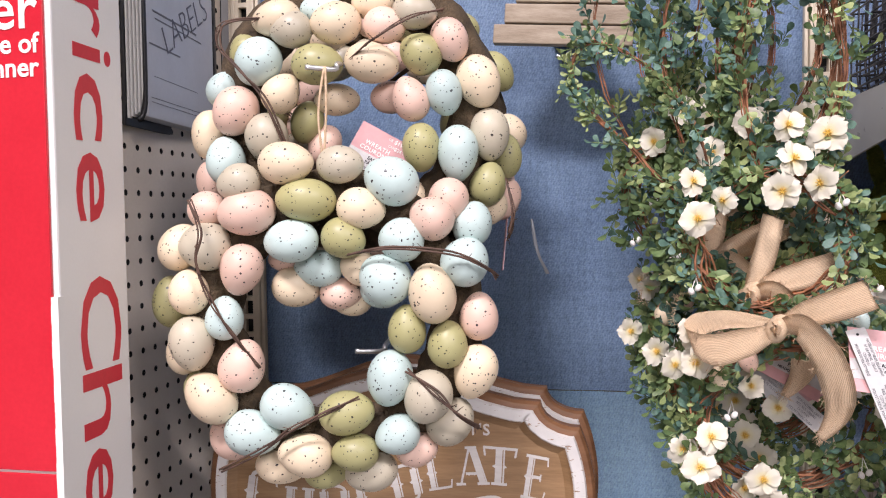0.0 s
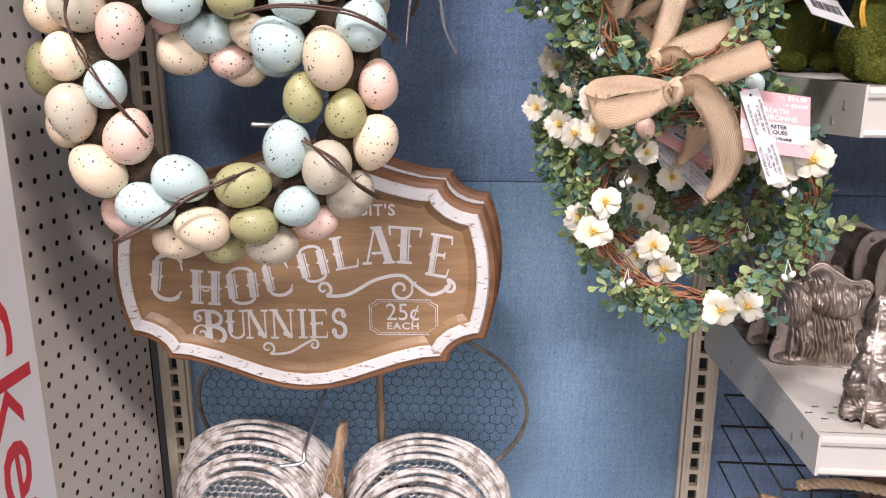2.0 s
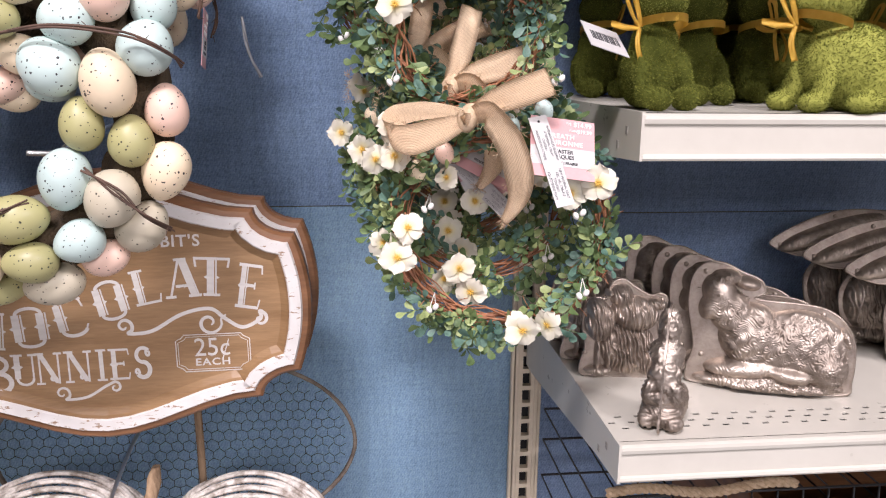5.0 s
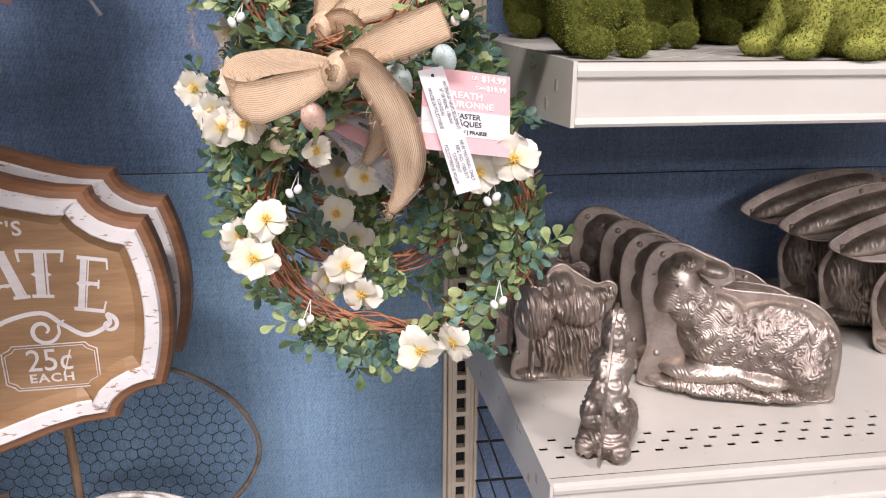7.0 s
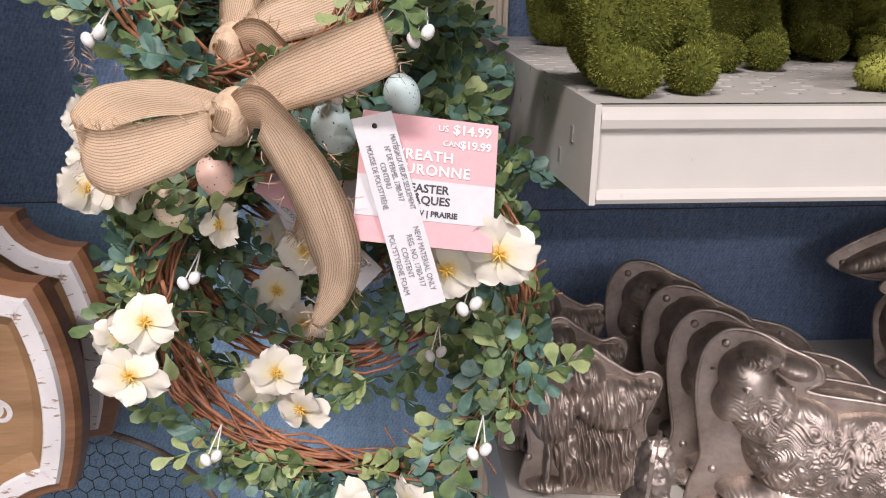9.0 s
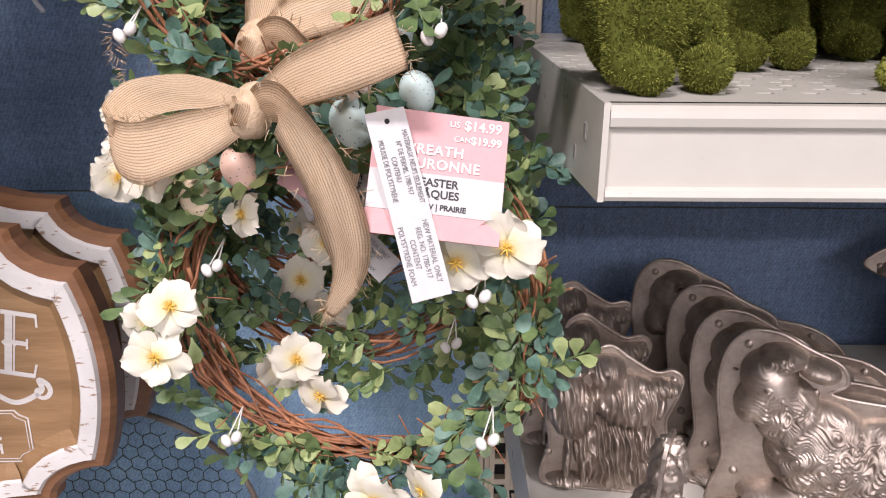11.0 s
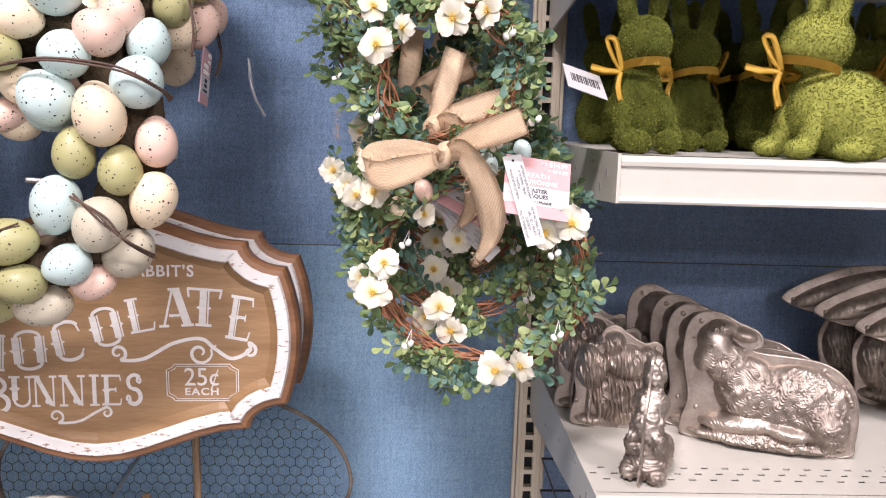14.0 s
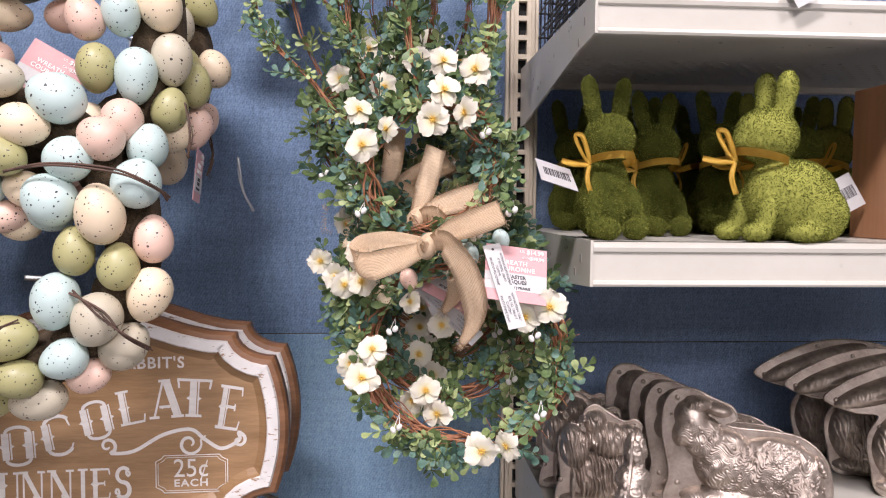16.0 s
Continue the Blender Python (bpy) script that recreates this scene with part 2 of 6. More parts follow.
def smooth_path(pts, n=8, closed=False):
    """Catmull-Rom through the points."""
    pts = [Vector(p) for p in pts]
    out, count = [], len(pts)
    for i in range(count if closed else count - 1):
        if closed:
            a, b, c, d = (pts[(i + k) % count] for k in (-1, 0, 1, 2))
        else:
            a, b, c, d = pts[max(i - 1, 0)], pts[i], pts[i + 1], pts[min(i + 2, count - 1)]
        for k in range(n):
            t = k / n
            out.append(0.5 * (2 * b + (c - a) * t + (2 * a - 5 * b + 4 * c - d) * t * t + (3 * b - a - 3 * c + d) * t ** 3))
    if not closed:
        out.append(pts[-1])
    return out


def tube(bm, pts, r, sides=6, closed=False, taper=None, mat=0):
    """A round strand along the points."""
    pts = [Vector(p) for p in pts]
    n, rings, ref = len(pts), [], None
    for i, p in enumerate(pts):
        t = (pts[(i + 1) % n] - pts[i - 1]) if closed else pts[min(i + 1, n - 1)] - pts[max(i - 1, 0)]
        t.normalize()
        if ref is None:
            ref = t.orthogonal().normalized()
        ref = (ref - t * ref.dot(t)).normalized()
        side = t.cross(ref)
        rr = r if taper is None else r * (taper[0] + (taper[1] - taper[0]) * i / max(1, n - 1))
        rings.append([bm.verts.new(p + (ref * math.cos(a) + side * math.sin(a)) * rr) for a in (2 * math.pi * k / sides for k in range(sides))])
    for i in range(n if closed else n - 1):
        a, b = rings[i], rings[(i + 1) % n]
        for k in range(sides):
            f = bm.faces.new((a[k], a[(k + 1) % sides], b[(k + 1) % sides], b[k]))
            f.smooth, f.material_index = True, mat
    if not closed:
        for end in (rings[0][::-1], rings[-1]):
            bm.faces.new(end).material_index = mat
    return bm


def blob(bm, c, r, rot=(0, 0, 0), u=16, v=10, mat=0):
    """An ellipsoid."""
    m = Matrix.LocRotScale(Vector(c), Euler([radians(a) for a in rot]), Vector(r))
    out = bmesh.ops.create_uvsphere(bm, u_segments=u, v_segments=v, radius=1.0, matrix=m)
    for w in out["verts"]:
        for f in w.link_faces:
            f.smooth, f.material_index = True, mat
    return bm


def writing(text, size, material, parent, m, bold=0.0, depth=0.0002, align="CENTER", squeeze=1.0, space=1.0, name="lettering"):
    """Raised letters in the built-in font, in the local xy plane of m."""
    cu = bpy.data.curves.new("text", "FONT")
    cu.body, cu.size, cu.offset, cu.extrude = text, size, bold, depth
    cu.align_x, cu.align_y, cu.resolution_u, cu.space_character = align, "CENTER", 3, space
    tmp = new("text", cu)
    me = bpy.data.meshes.new_from_object(tmp.evaluated_get(bpy.context.evaluated_depsgraph_get()))
    bpy.data.objects.remove(tmp)
    bpy.data.curves.remove(cu)
    me.materials.clear()
    me.materials.append(material)
    ob = new(name, me)
    ob.parent = parent
    ob.matrix_basis = m @ Matrix.Diagonal((squeeze, 1, 1, 1))
    return ob


def holed_sheet(bm, w, h, nx, nz, hw, hh, depth, sides=8, skip=None, mat=0, wall=None):
    """A sheet of nx by nz cells in the xz plane, each cell pierced, with the hole's walls going back by depth."""
    for i in range(nx):
        for j in range(nz):
            x0, x1, z0, z1 = i * w / nx, (i + 1) * w / nx, j * h / nz, (j + 1) * h / nz
            if skip and skip(i, j):
                f = bm.faces.new([bm.verts.new(p) for p in ((x0, 0, z0), (x1, 0, z0), (x1, 0, z1), (x0, 0, z1))])
                f.material_index = mat
                continue
            cx, cz = (x0 + x1) / 2, (z0 + z1) / 2
            outer, inner, back = [], [], []
            for k in range(sides):
                a = 2 * math.pi * (k + 0.5) / sides
                c, s = math.cos(a), math.sin(a)
                q = 1 / max(abs(c), abs(s))
                outer.append(bm.verts.new((cx + c * q * (x1 - x0) / 2, 0, cz + s * q * (z1 - z0) / 2)))
                e = q if sides == 4 else 1
                inner.append(bm.verts.new((cx + c * e * hw, 0, cz + s * e * hh)))
                back.append(bm.verts.new((cx + c * e * hw, depth, cz + s * e * hh)))
            for k in range(sides):
                n = (k + 1) % sides
                for quad, one in (((outer[k], outer[n], inner[n], inner[k]), mat), ((inner[k], inner[n], back[n], back[k]), mat if wall is None else wall)):
                    bm.faces.new(quad).material_index = one
            if sides == 8:
                for k in range(8):
                    n = (k + 1) % 8
                    a, b = outer[k].co, outer[n].co
                    if abs(a.x - b.x) > 1e-6 and abs(a.z - b.z) > 1e-6:
                        corner = bm.verts.new((x0 if min(a.x, b.x) < cx else x1, 0, z0 if min(a.z, b.z) < cz else z1))
                        bm.faces.new((outer[k], corner, outer[n])).material_index = mat
    return bm


# ---- the setting ----
WALL, LEFT_UP, RIGHT_UP, FAR_UP = 1.115, -0.231, 0.521, 1.283


def slab(name, x0, x1, y0, y1, z0, z1, material, label, category="wall"):
    bm = box(bmesh.new(), x0, x1, y0, y1, z0, z1)
    return tagged(part(name, bm, material), label, category, kind="structure")


slab("floor", -3.5, 4.5, -10.6, 1.4, -0.05, 0.0, FLOOR_MAT, "pale polished shop floor tiles", "floor")
slab("ceiling", -3.5, 4.5, -10.6, 1.4, 4.0, 4.05, PAINT, "plain off-white shop ceiling", "ceiling")
slab("wall_south", -3.5, 4.5, -10.65, -10.6, 0.0, 4.0, PAINT, "plain painted wall across the aisle")
slab("wall_west", -3.55, -3.5, -10.6, 1.4, 0.0, 4.0, PAINT, "plain painted wall closing the aisle")
slab("wall_east", 4.5, 4.55, -10.6, 1.4, 0.0, 4.0, PAINT, "plain painted wall closing the aisle")
slab("wall_north", -3.5, 4.5, 1.16, 1.4, 0.0, 4.0, PAINT, "plain wall behind the display fixture")


def denim_panel(name, x0, x1, z0, z1, material, lean=0.0):
    bm = bmesh.new()
    n = 24
    for i in range(n + 1):
        for j in (0, 1):
            x, z = x0 + (x1 - x0) * i / n, (z0, z1)[j]
            bm.verts.new((x, WALL + lean * (1 - j) + 0.0012 * math.sin(i * 1.7 + j), z))
    bm.verts.ensure_lookup_table()
    for i in range(n):
        bm.faces.new((bm.verts[2 * i], bm.verts[2 * i + 2], bm.verts[2 * i + 3], bm.verts[2 * i + 1]))
    bmesh.ops.solidify(bm, geom=bm.faces[:], thickness=-0.004)
    return tagged(part(name, bm, material), "blue denim-print backing sheet with a straight seam", "backing panel", kind="structure")


denim_panel("wall_panel_1", LEFT_UP + 0.004, RIGHT_UP - 0.004, 1.2335, 2.2, DENIM)
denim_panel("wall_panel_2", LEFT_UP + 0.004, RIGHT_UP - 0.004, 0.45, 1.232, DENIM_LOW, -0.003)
denim_panel("wall_panel_3", RIGHT_UP + 0.004, FAR_UP - 0.004, 1.2205, 2.2, DENIM_DARK)
denim_panel("wall_panel_4", RIGHT_UP + 0.004, FAR_UP - 0.004, 0.45, 1.219, DENIM_DARK, -0.003)


def upright(name, x):
    z0, count = 0.8842 - 0.0127 - 0.0254 * 16, 52
    bm = bmesh.new()
    holed_sheet(bm, 0.022, count * 0.0254, 1, count, 0.0058, 0.0095, 0.010, 4)
    bmesh.ops.translate(bm, verts=bm.verts[:], vec=(x - 0.011, 1.100, z0))
    h = z0 + count * 0.0254
    for s in (-1, 1):
        a, b = sorted((x + s * 0.011, x + s * 0.0165))
        box(bm, a, b, 1.0985, 1.112, z0, h, 0.0012)
        a, b = sorted((x + s * 0.0172, x + s * 0.022))
        box(bm, a, b, 1.102, 1.112, z0, h, 0.001)
    # near-black strip paints the shade seen through the slots
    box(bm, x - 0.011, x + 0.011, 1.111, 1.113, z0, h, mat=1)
    return tagged(part(name, bm, [UPRIGHT_PAINT, DARK]), "beige slotted steel shelving upright", "shelf upright", kind="structure")


upright("upright_1", LEFT_UP)
upright("upright_2", RIGHT_UP)
upright("upright_3", FAR_UP)

# pegboard side panel, its face towards +x
bm = bmesh.new()
NX, NZ = 15, 52
# hole walls and the backing are near-black, shade put into their colour
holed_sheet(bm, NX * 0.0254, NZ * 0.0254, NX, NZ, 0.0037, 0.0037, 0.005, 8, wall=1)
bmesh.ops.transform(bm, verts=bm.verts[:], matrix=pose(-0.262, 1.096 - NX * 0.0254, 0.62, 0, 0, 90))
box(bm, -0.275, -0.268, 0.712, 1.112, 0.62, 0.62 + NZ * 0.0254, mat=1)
tagged(part("wall_pegboard", bm, [PEG, DARK]), "beige painted pegboard side panel with rows of holes", "pegboard", kind="structure")


def shelf(name, z_top, lip, holes_all=False):
    """A steel shelf with a folded front lip and side brackets; z_top is the top sheet."""
    x0, x1, y0, y1 = RIGHT_UP + 0.001, FAR_UP - 0.002, 0.716, 1.098
    root = thing(name, pose(x0, y0, z_top), "cream enamelled steel gondola shelf with slotted top", "shelf", "gondola shelves")
    w, d = x1 - x0, y1 - y0
    bm = bmesh.new()
    bands = [(0.006, 0.026, None), (0.026, 0.062, 3)] + ([(0.062, 0.34, 23)] if holes_all else [])
    pitch = 0.0098
    nx = int(w / pitch)
    end = 0.0
    for a, b, rows in bands:
        if rows:
            sub = bmesh.new()
            holed_sheet(sub, w, b - a, nx, rows, 0.0034, 0.0022, 0.0012, 4, skip=lambda i, j: (i + j) % 2 == 0)
            bmesh.ops.transform(sub, verts=sub.verts[:], matrix=Matrix.Translation((0, a, 0)) @ Matrix(((1, 0, 0, 0), (0, 0, 1, 0), (0, -1, 0, 0), (0, 0, 0, 1))))
            me = bpy.data.meshes.new("tmp")
            sub.to_mesh(me)
            sub.free()
            bm.from_mesh(me)
            bpy.data.meshes.remove(me)
        else:
            bm.faces.new([bm.verts.new(p) for p in ((0, a, 0), (w, a, 0), (w, b, 0), (0, b, 0))])
        end = b
    bm.faces.new([bm.verts.new(p) for p in ((0, end, 0), (w, end, 0), (w, d, 0), (0, d, 0))])
    part("shelf_top", bm, STEEL_PAINT, root)
    # added near-black sheet, so the slots look shaded from above
    part("inner_channel", box(bmesh.new(), 0.004, w - 0.004, 0.024, end + 0.002, -0.0060, -0.0050), DARK, root, "near-black sheet standing in for the shade under the slots")
    bm = bmesh.new()
    holed_sheet(bm, w, 0.30, nx, 24, 0.0030, 0.0026, -0.004, 4, skip=lambda i, j: (i + j) % 2 == 0 or j in (5, 6, 7, 8, 9, 10, 11, 12, 13, 14))
    bmesh.ops.transform(bm, verts=bm.verts[:], matrix=Matrix.Translation((0, 0.02, -0.016)) @ Matrix(((1, 0, 0, 0), (0, 0, 1, 0), (0, -1, 0, 0), (0, 0, 0, 1))))
    bm.faces.new([bm.verts.new(p) for p in ((0, 0.32, -0.016), (w, 0.32, -0.016), (w, d - 0.002, -0.016), (0, d - 0.002, -0.016))])
    bm.faces.new([bm.verts.new(p) for p in ((0, 0.006, -0.016), (w, 0.006, -0.016), (w, 0.02, -0.016), (0, 0.02, -0.016))])
    part("underside", bm, STEEL_PAINT, root)
    bm = bmesh.new()
    prof = [(0.006, -0.0005), (0.0, -0.0005), (-0.0028, -0.0022), (-0.0034, -0.005), (-0.0026, -0.0085), (0.0, -0.0100), (0.0, -lip + 0.0055), (-0.0024, -lip + 0.0045), (-0.0032, -lip + 0.002), (-0.002, -lip), (0.006, -lip)]
    ends = [[bm.verts.new((x, p, q)) for p, q in prof] for x in (0, w)]
    for i in range(len(prof)):
        j = (i + 1) % len(prof)
        bm.faces.new((ends[0][i], ends[0][j], ends[1][j], ends[1][i]))
    bm.faces.new(ends[0][::-1])
    bm.faces.new(ends[1])
    bmesh.ops.recalc_face_normals(bm, faces=bm.faces[:])
    part("front_lip", bm, STEEL_PAINT, root)
    for s in (0, 1):
        bm = bmesh.new()
        x = -0.003 if s == 0 else w + 0.0005
        out = [(-0.004, -lip), (-0.004, 0.001), (d, 0.001), (d, -0.075), (d - 0.03, -0.075), (0.06, -lip - 0.004)]
        a = [bm.verts.new((x, p, q)) for p, q in out]
        b = [bm.verts.new((x + 0.0025, p, q)) for p, q in out]
        bm.faces.new(a)
        bm.faces.new(b[::-1])
        for i in range(len(out)):
            j = (i + 1) % len(out)
            bm.faces.new((a[i], b[i], b[j], a[j]))
        bmesh.ops.recalc_face_normals(bm, faces=bm.faces[:])
        br = part("bracket", bm, STEEL_PAINT, root)
        if s == 0:
            bm = bmesh.new()
            for py, pz in ((0.028, -0.020), (0.050, -0.034)):
                box(bm, x - 0.0006, x - 0.0001, py, py + 0.005, pz, pz + 0.007, 0.0001)
            part("notch", bm, plain("notch_shadow", (0.3, 0.28, 0.25), 0.6), br)
    return root


shelf("shelf", 1.379, 0.039, True)
shelf("shelf", 1.085, 0.037)
shelf("shelf", 1.590, 0.034)
bm = box(bmesh.new(), RIGHT_UP + 0.024, FAR_UP - 0.024, 1.096, 1.111, 1.566, 1.598, 0.002)
tagged(part("trim", bm, STEEL_PAINT), "cream steel back rail under the shelf", "rail", kind="structure")


# ---- egg wreaths ----
FRONT_EGGS_TOP = [
    (-36, 142, 0, 51, 38, 0, "C"), (12, 140, 0, 43, 34, 0, "G"), (57, 125, 0, 51, 43, -25, "B"), (-19, 109, 0, 54, 39, -3, "O"),
    (30, 101, 0, 44, 37, -10, "C"), (92, 92, 0, 41, 39, -30, "P"), (-72, 99, 0, 52, 42, 8, "P"), (-33, 73, 0, 50, 39, 5, "B"),
    (14, 75, 0, 41, 36, -20, "O"), (65, 73, 0, 41, 40, 0, "B"), (-79, 125, 0, 40, 34, 15, "G"), (-111, 102, 12, 36, 34, 10, "P"),
    (-112, 69, 6, 47, 44, 0, "G"), (-139, 68, 18, 45, 38, 60, "C"),
]
FRONT_EGGS_INNER = [
    (-78, 48, 0, 47, 38, 75, "P"), (107, 108, 14, 40, 37, 90, "P"), (128, 86, 16, 42, 36, 75, "B"), (121, 53, 0, 45, 43, 60, "B"),
    (50, 38, 0, 49, 45, -40, "B"), (-14, 47, 24, 47, 34, 0, "B"), (-36, 29, 30, 45, 37, -15, "C"), (6, 23, 30, 40, 30, 0, "P"),
    (26, 47, 18, 39, 32, -20, "C"), (44, 26, 26, 40, 34, -25, "B"), (15, 14, 40, 37, 27, 5, "C"), (-47, 55, 34, 31, 24, 0, "P"),
]
FRONT_EGGS_LEFT = [
    (-127, 28, 4, 41, 36, 95, "C"), (-153, 17, 30, 49, 35, 90, "O"), (-94, 5, 0, 40, 34, 85, "B"), (-124, -18, 0, 50, 40, 95, "G"),
    (-142, -31, 26, 40, 31, 100, "C"), (-79, -38, 0, 49, 41, 70, "P"), (-108, -67, 0, 53, 41, -45, "C"), (-126, -67, 30, 41, 33, 100, "O"),
    (-39, -76, 0, 50, 41, -25, "B"), (-71, -99, 0, 51, 41, -15, "B"), (-98, -110, 24, 43, 38, -45, "P"), (14, -81, 0, 51, 40, 8, "O"),
]
FRONT_EGGS_LOW = [
    (-24, -119, 0, 50, 39, -8, "C"), (21, -117, 0, 43, 34, -3, "O"), (-51, -136, 22, 48, 33, -12, "C"), (-9, -142, 26, 44, 32, 5, "O"),
    (33, -140, 18, 49, 37, 8, "G"), (59, -101, 0, 41, 36, 20, "B"), (75, -119, 18, 40, 33, 15, "P"), (53, -50, 0, 51, 41, 80, "B"),
    (87, -66, -4, 49, 43, 65, "G"), (106, -93, 16, 48, 41, 45, "G"), (129, -46, 6, 51, 39, 70, "C"), (133, 4, 8, 44, 35, 88, "P"),
    (92, 26, -8, 54, 42, 100, "C"), (69, -6, 0, 44, 34, 90, "O"), (105, -20, 0, 43, 36, 85, "O"),
]
REAR_EGGS_TOP = [
    (-70, 79, 0, 47, 34, 10, "C"), (-56, 68, -4, 40, 34, 5, "G"), (-30, 89, 10, 40, 31, 0, "B"), (-15, 74, 0, 48, 40, 5, "C"),
    (30, 71, 0, 40, 34, -5, "P"), (18, 95, 12, 40, 31, 0, "C"), (58, 83, 0, 42, 33, -10, "G"), (90, 57, 0, 42, 34, -65, "P"),
    (63, 45, 0, 41, 38, -30, "O"), (-32, 36, -4, 48, 38, 0, "O"), (18, 37, -2, 51, 38, -10, "C"), (-104, 53, 20, 37, 32, 60, "O"),
    (-88, 40, 0, 47, 43, 50, "B"),
]
REAR_EGGS_SIDE = [
    (-126, 18, 18, 36, 32, 60, "B"), (-67, 11, 0, 40, 34, 50, "C"), (-110, -5, 0, 48, 42, 60, "P"), (-142, -24, 20, 47, 33, 80, "C"),
    (-81, -31, 0, 48, 40, 100, "G"), (-120, -51, 0, 46, 37, 92, "B"), (-142, -69, 24, 42, 29, 92, "P"), (53, 4, 0, 43, 34, -70, "P"),
    (84, 9, 0, 43, 34, -80, "B"), (116, 20, 8, 51, 41, -70, "C"), (126, -29, 12, 50, 37, 92, "G"), (62, -41, 0, 46, 35, 90, "O"),
    (96, -47, 0, 53, 38, 88, "B"), (124, -75, 10, 42, 34, 75, "O"),
]
REAR_EGGS_HID = [
    (127, -97, 26, 36, 30, 60, "C"), (34, 9, 24, 42, 31, 0, "P"), (-19, 8, 26, 44, 31, 0, "C"), (-49, -13, 28, 42, 32, 70, "O"),
    (-34, -34, 36, 41, 31, 60, "P"), (143, -47, 44, 44, 31, 88, "O"), (141, -88, 60, 44, 33, 75, "P"), (49, -86, 20, 36, 31, 20, "C"),
]


def egg_mesh(name, material, length, width, kind):
    """A smooth egg along x, blunter at one end."""
    bm = bmesh.new()
    bmesh.ops.create_uvsphere(bm, u_segments=20, v_segments=14, radius=1.0, matrix=Matrix.Rotation(radians(90), 4, "Y"))
    for v in bm.verts:
        x = v.co.x
        k = 1.0 - (0.13 if kind else 0.07) * x - 0.03 * x * x
        v.co = Vector((x * length / 2, v.co.y * k * width / 2, v.co.z * k * width / 2))
    me = bpy.data.meshes.new(name)
    bm.to_mesh(me)
    bm.free()
    for p in me.polygons:
        p.use_smooth = True
    me.materials.append(material)
    return me


EGG_MESHES = {(c, k): egg_mesh("egg", EGG[c], 0.048, 0.0375, k) for c in EGG for k in (0, 1)}


def egg_wreath(m, rows, ring, label, twigs, rng):
    """Speckled eggs glued round a mossy ring, bound with twigs."""
    root = thing("egg_wreath", m, label, "wreath", "egg wreaths")
    bm = bmesh.new()
    n = 64
    pts = [(ring * math.cos(2 * math.pi * i / n), 0.022, ring * math.sin(2 * math.pi * i / n) * 1.02) for i in range(n)]
    tube(bm, pts, 0.025, 10, True)
    for v in bm.verts:
        v.co += noise.noise_vector(v.co * 60) * 0.006
    part("moss_ring", bm, MOSS_BASE, root, "dark dried moss ring")
    for x, z, d, length, width, turn, c in rows:
        s = Matrix.Diagonal((length / 48.0, width / 37.5, width / 37.5, 1))
        flip = rng.choice((0, 180))
        again("egg", EGG_MESHES[c, rng.randint(0, 1)], root,
              pose(x / 1000, d / 1000 - 0.012, z / 1000, 0, -turn + flip, rng.uniform(-14, 14)) @ pose(0, 0, 0, rng.uniform(0, 360)) @ s)
    for pts in twigs:
        bm = bmesh.new()
        base = smooth_path([Vector(p) / 1000 for p in pts], 8)
        for k in range(3):
            off = [Vector((rng.uniform(-1, 1), rng.uniform(-1, 1), rng.uniform(-1, 1))) * 0.0022 for _ in pts]
            tube(bm, smooth_path([Vector(p) / 1000 + o for p, o in zip(pts, off)], 8), rng.uniform(0.0006, 0.0011), 5)
        for k in range(5):
            p = rng.choice(base)
            tube(bm, [p, p + Vector((rng.uniform(-6, 6), rng.uniform(-6, 2), rng.uniform(-6, 6))) / 1000], 0.0006, 4, taper=(1, 0.5))
        part("twig", bm, TWIG, root)
    return root


rng = random.Random(4)
FRONT_TWIGS = [
    [(-115, -35, 110), (-104, -42, 84), (-110, -40, 55), (-96, -36, 20), (-82, -30, -5), (-60, -24, -38)],
    [(-95, -28, -128), (-60, -36, -110), (-30, -40, -88), (5, -34, -72), (25, -22, -66)],
    [(20, -28, 62), (60, -38, 68), (110, -40, 62), (140, -34, 50), (148, -20, 40)],
    [(70, -26, -40), (95, -40, -58), (115, -40, -75), (132, -24, -92)],
]
REAR_TWIGS = [
    [(-70, -20, 78), (-112, -28, 72), (-118, -32, 52), (-100, -32, 26), (-75, -30, 0), (-58, -22, -50)],
    [(0, -26, 38), (20, -38, 50), (55, -38, 72), (85, -24, 82)],
    [(140, -20, -70), (146, -30, -100), (142, -24, -120)],
]
FRONT_ROWS = FRONT_EGGS_TOP + FRONT_EGGS_INNER + FRONT_EGGS_LEFT + FRONT_EGGS_LOW
REAR_ROWS = REAR_EGGS_TOP + REAR_EGGS_SIDE + REAR_EGGS_HID
egg_wreath(pose(0.004, 0.748, 1.373, 0, 0, 8), FRONT_ROWS, 0.112, "pastel speckled egg wreath bound with brown twigs, hung in front", FRONT_TWIGS, rng)
egg_wreath(pose(0.018, 0.787, 1.571, 0, 0, 8), REAR_ROWS, 0.112, "pastel speckled egg wreath hung behind another on one hook", REAR_TWIGS, rng)


def plain_ring(count, radius, rng):
    rows = []
    for i in range(count):
        a = 2 * math.pi * i / count
        for r, d in ((radius - 0.03, 4), (radius, -4), (radius + 0.028, 14)):
            b = a + rng.uniform(-0.1, 0.1)
            rows.append((1000 * r * math.cos(b), 1000 * r * math.sin(b), d, rng.randint(42, 50), rng.randint(34, 39), math.degrees(b) + 90 + rng.uniform(-25, 25), rng.choice("CPBOG")))
    return rows


egg_wreath(pose(0.006, 0.925, 1.560, 0, 0, 6), plain_ring(15, 0.117, rng), 0.117, "pastel speckled egg wreath at the back of the hook", REAR_TWIGS, rng)


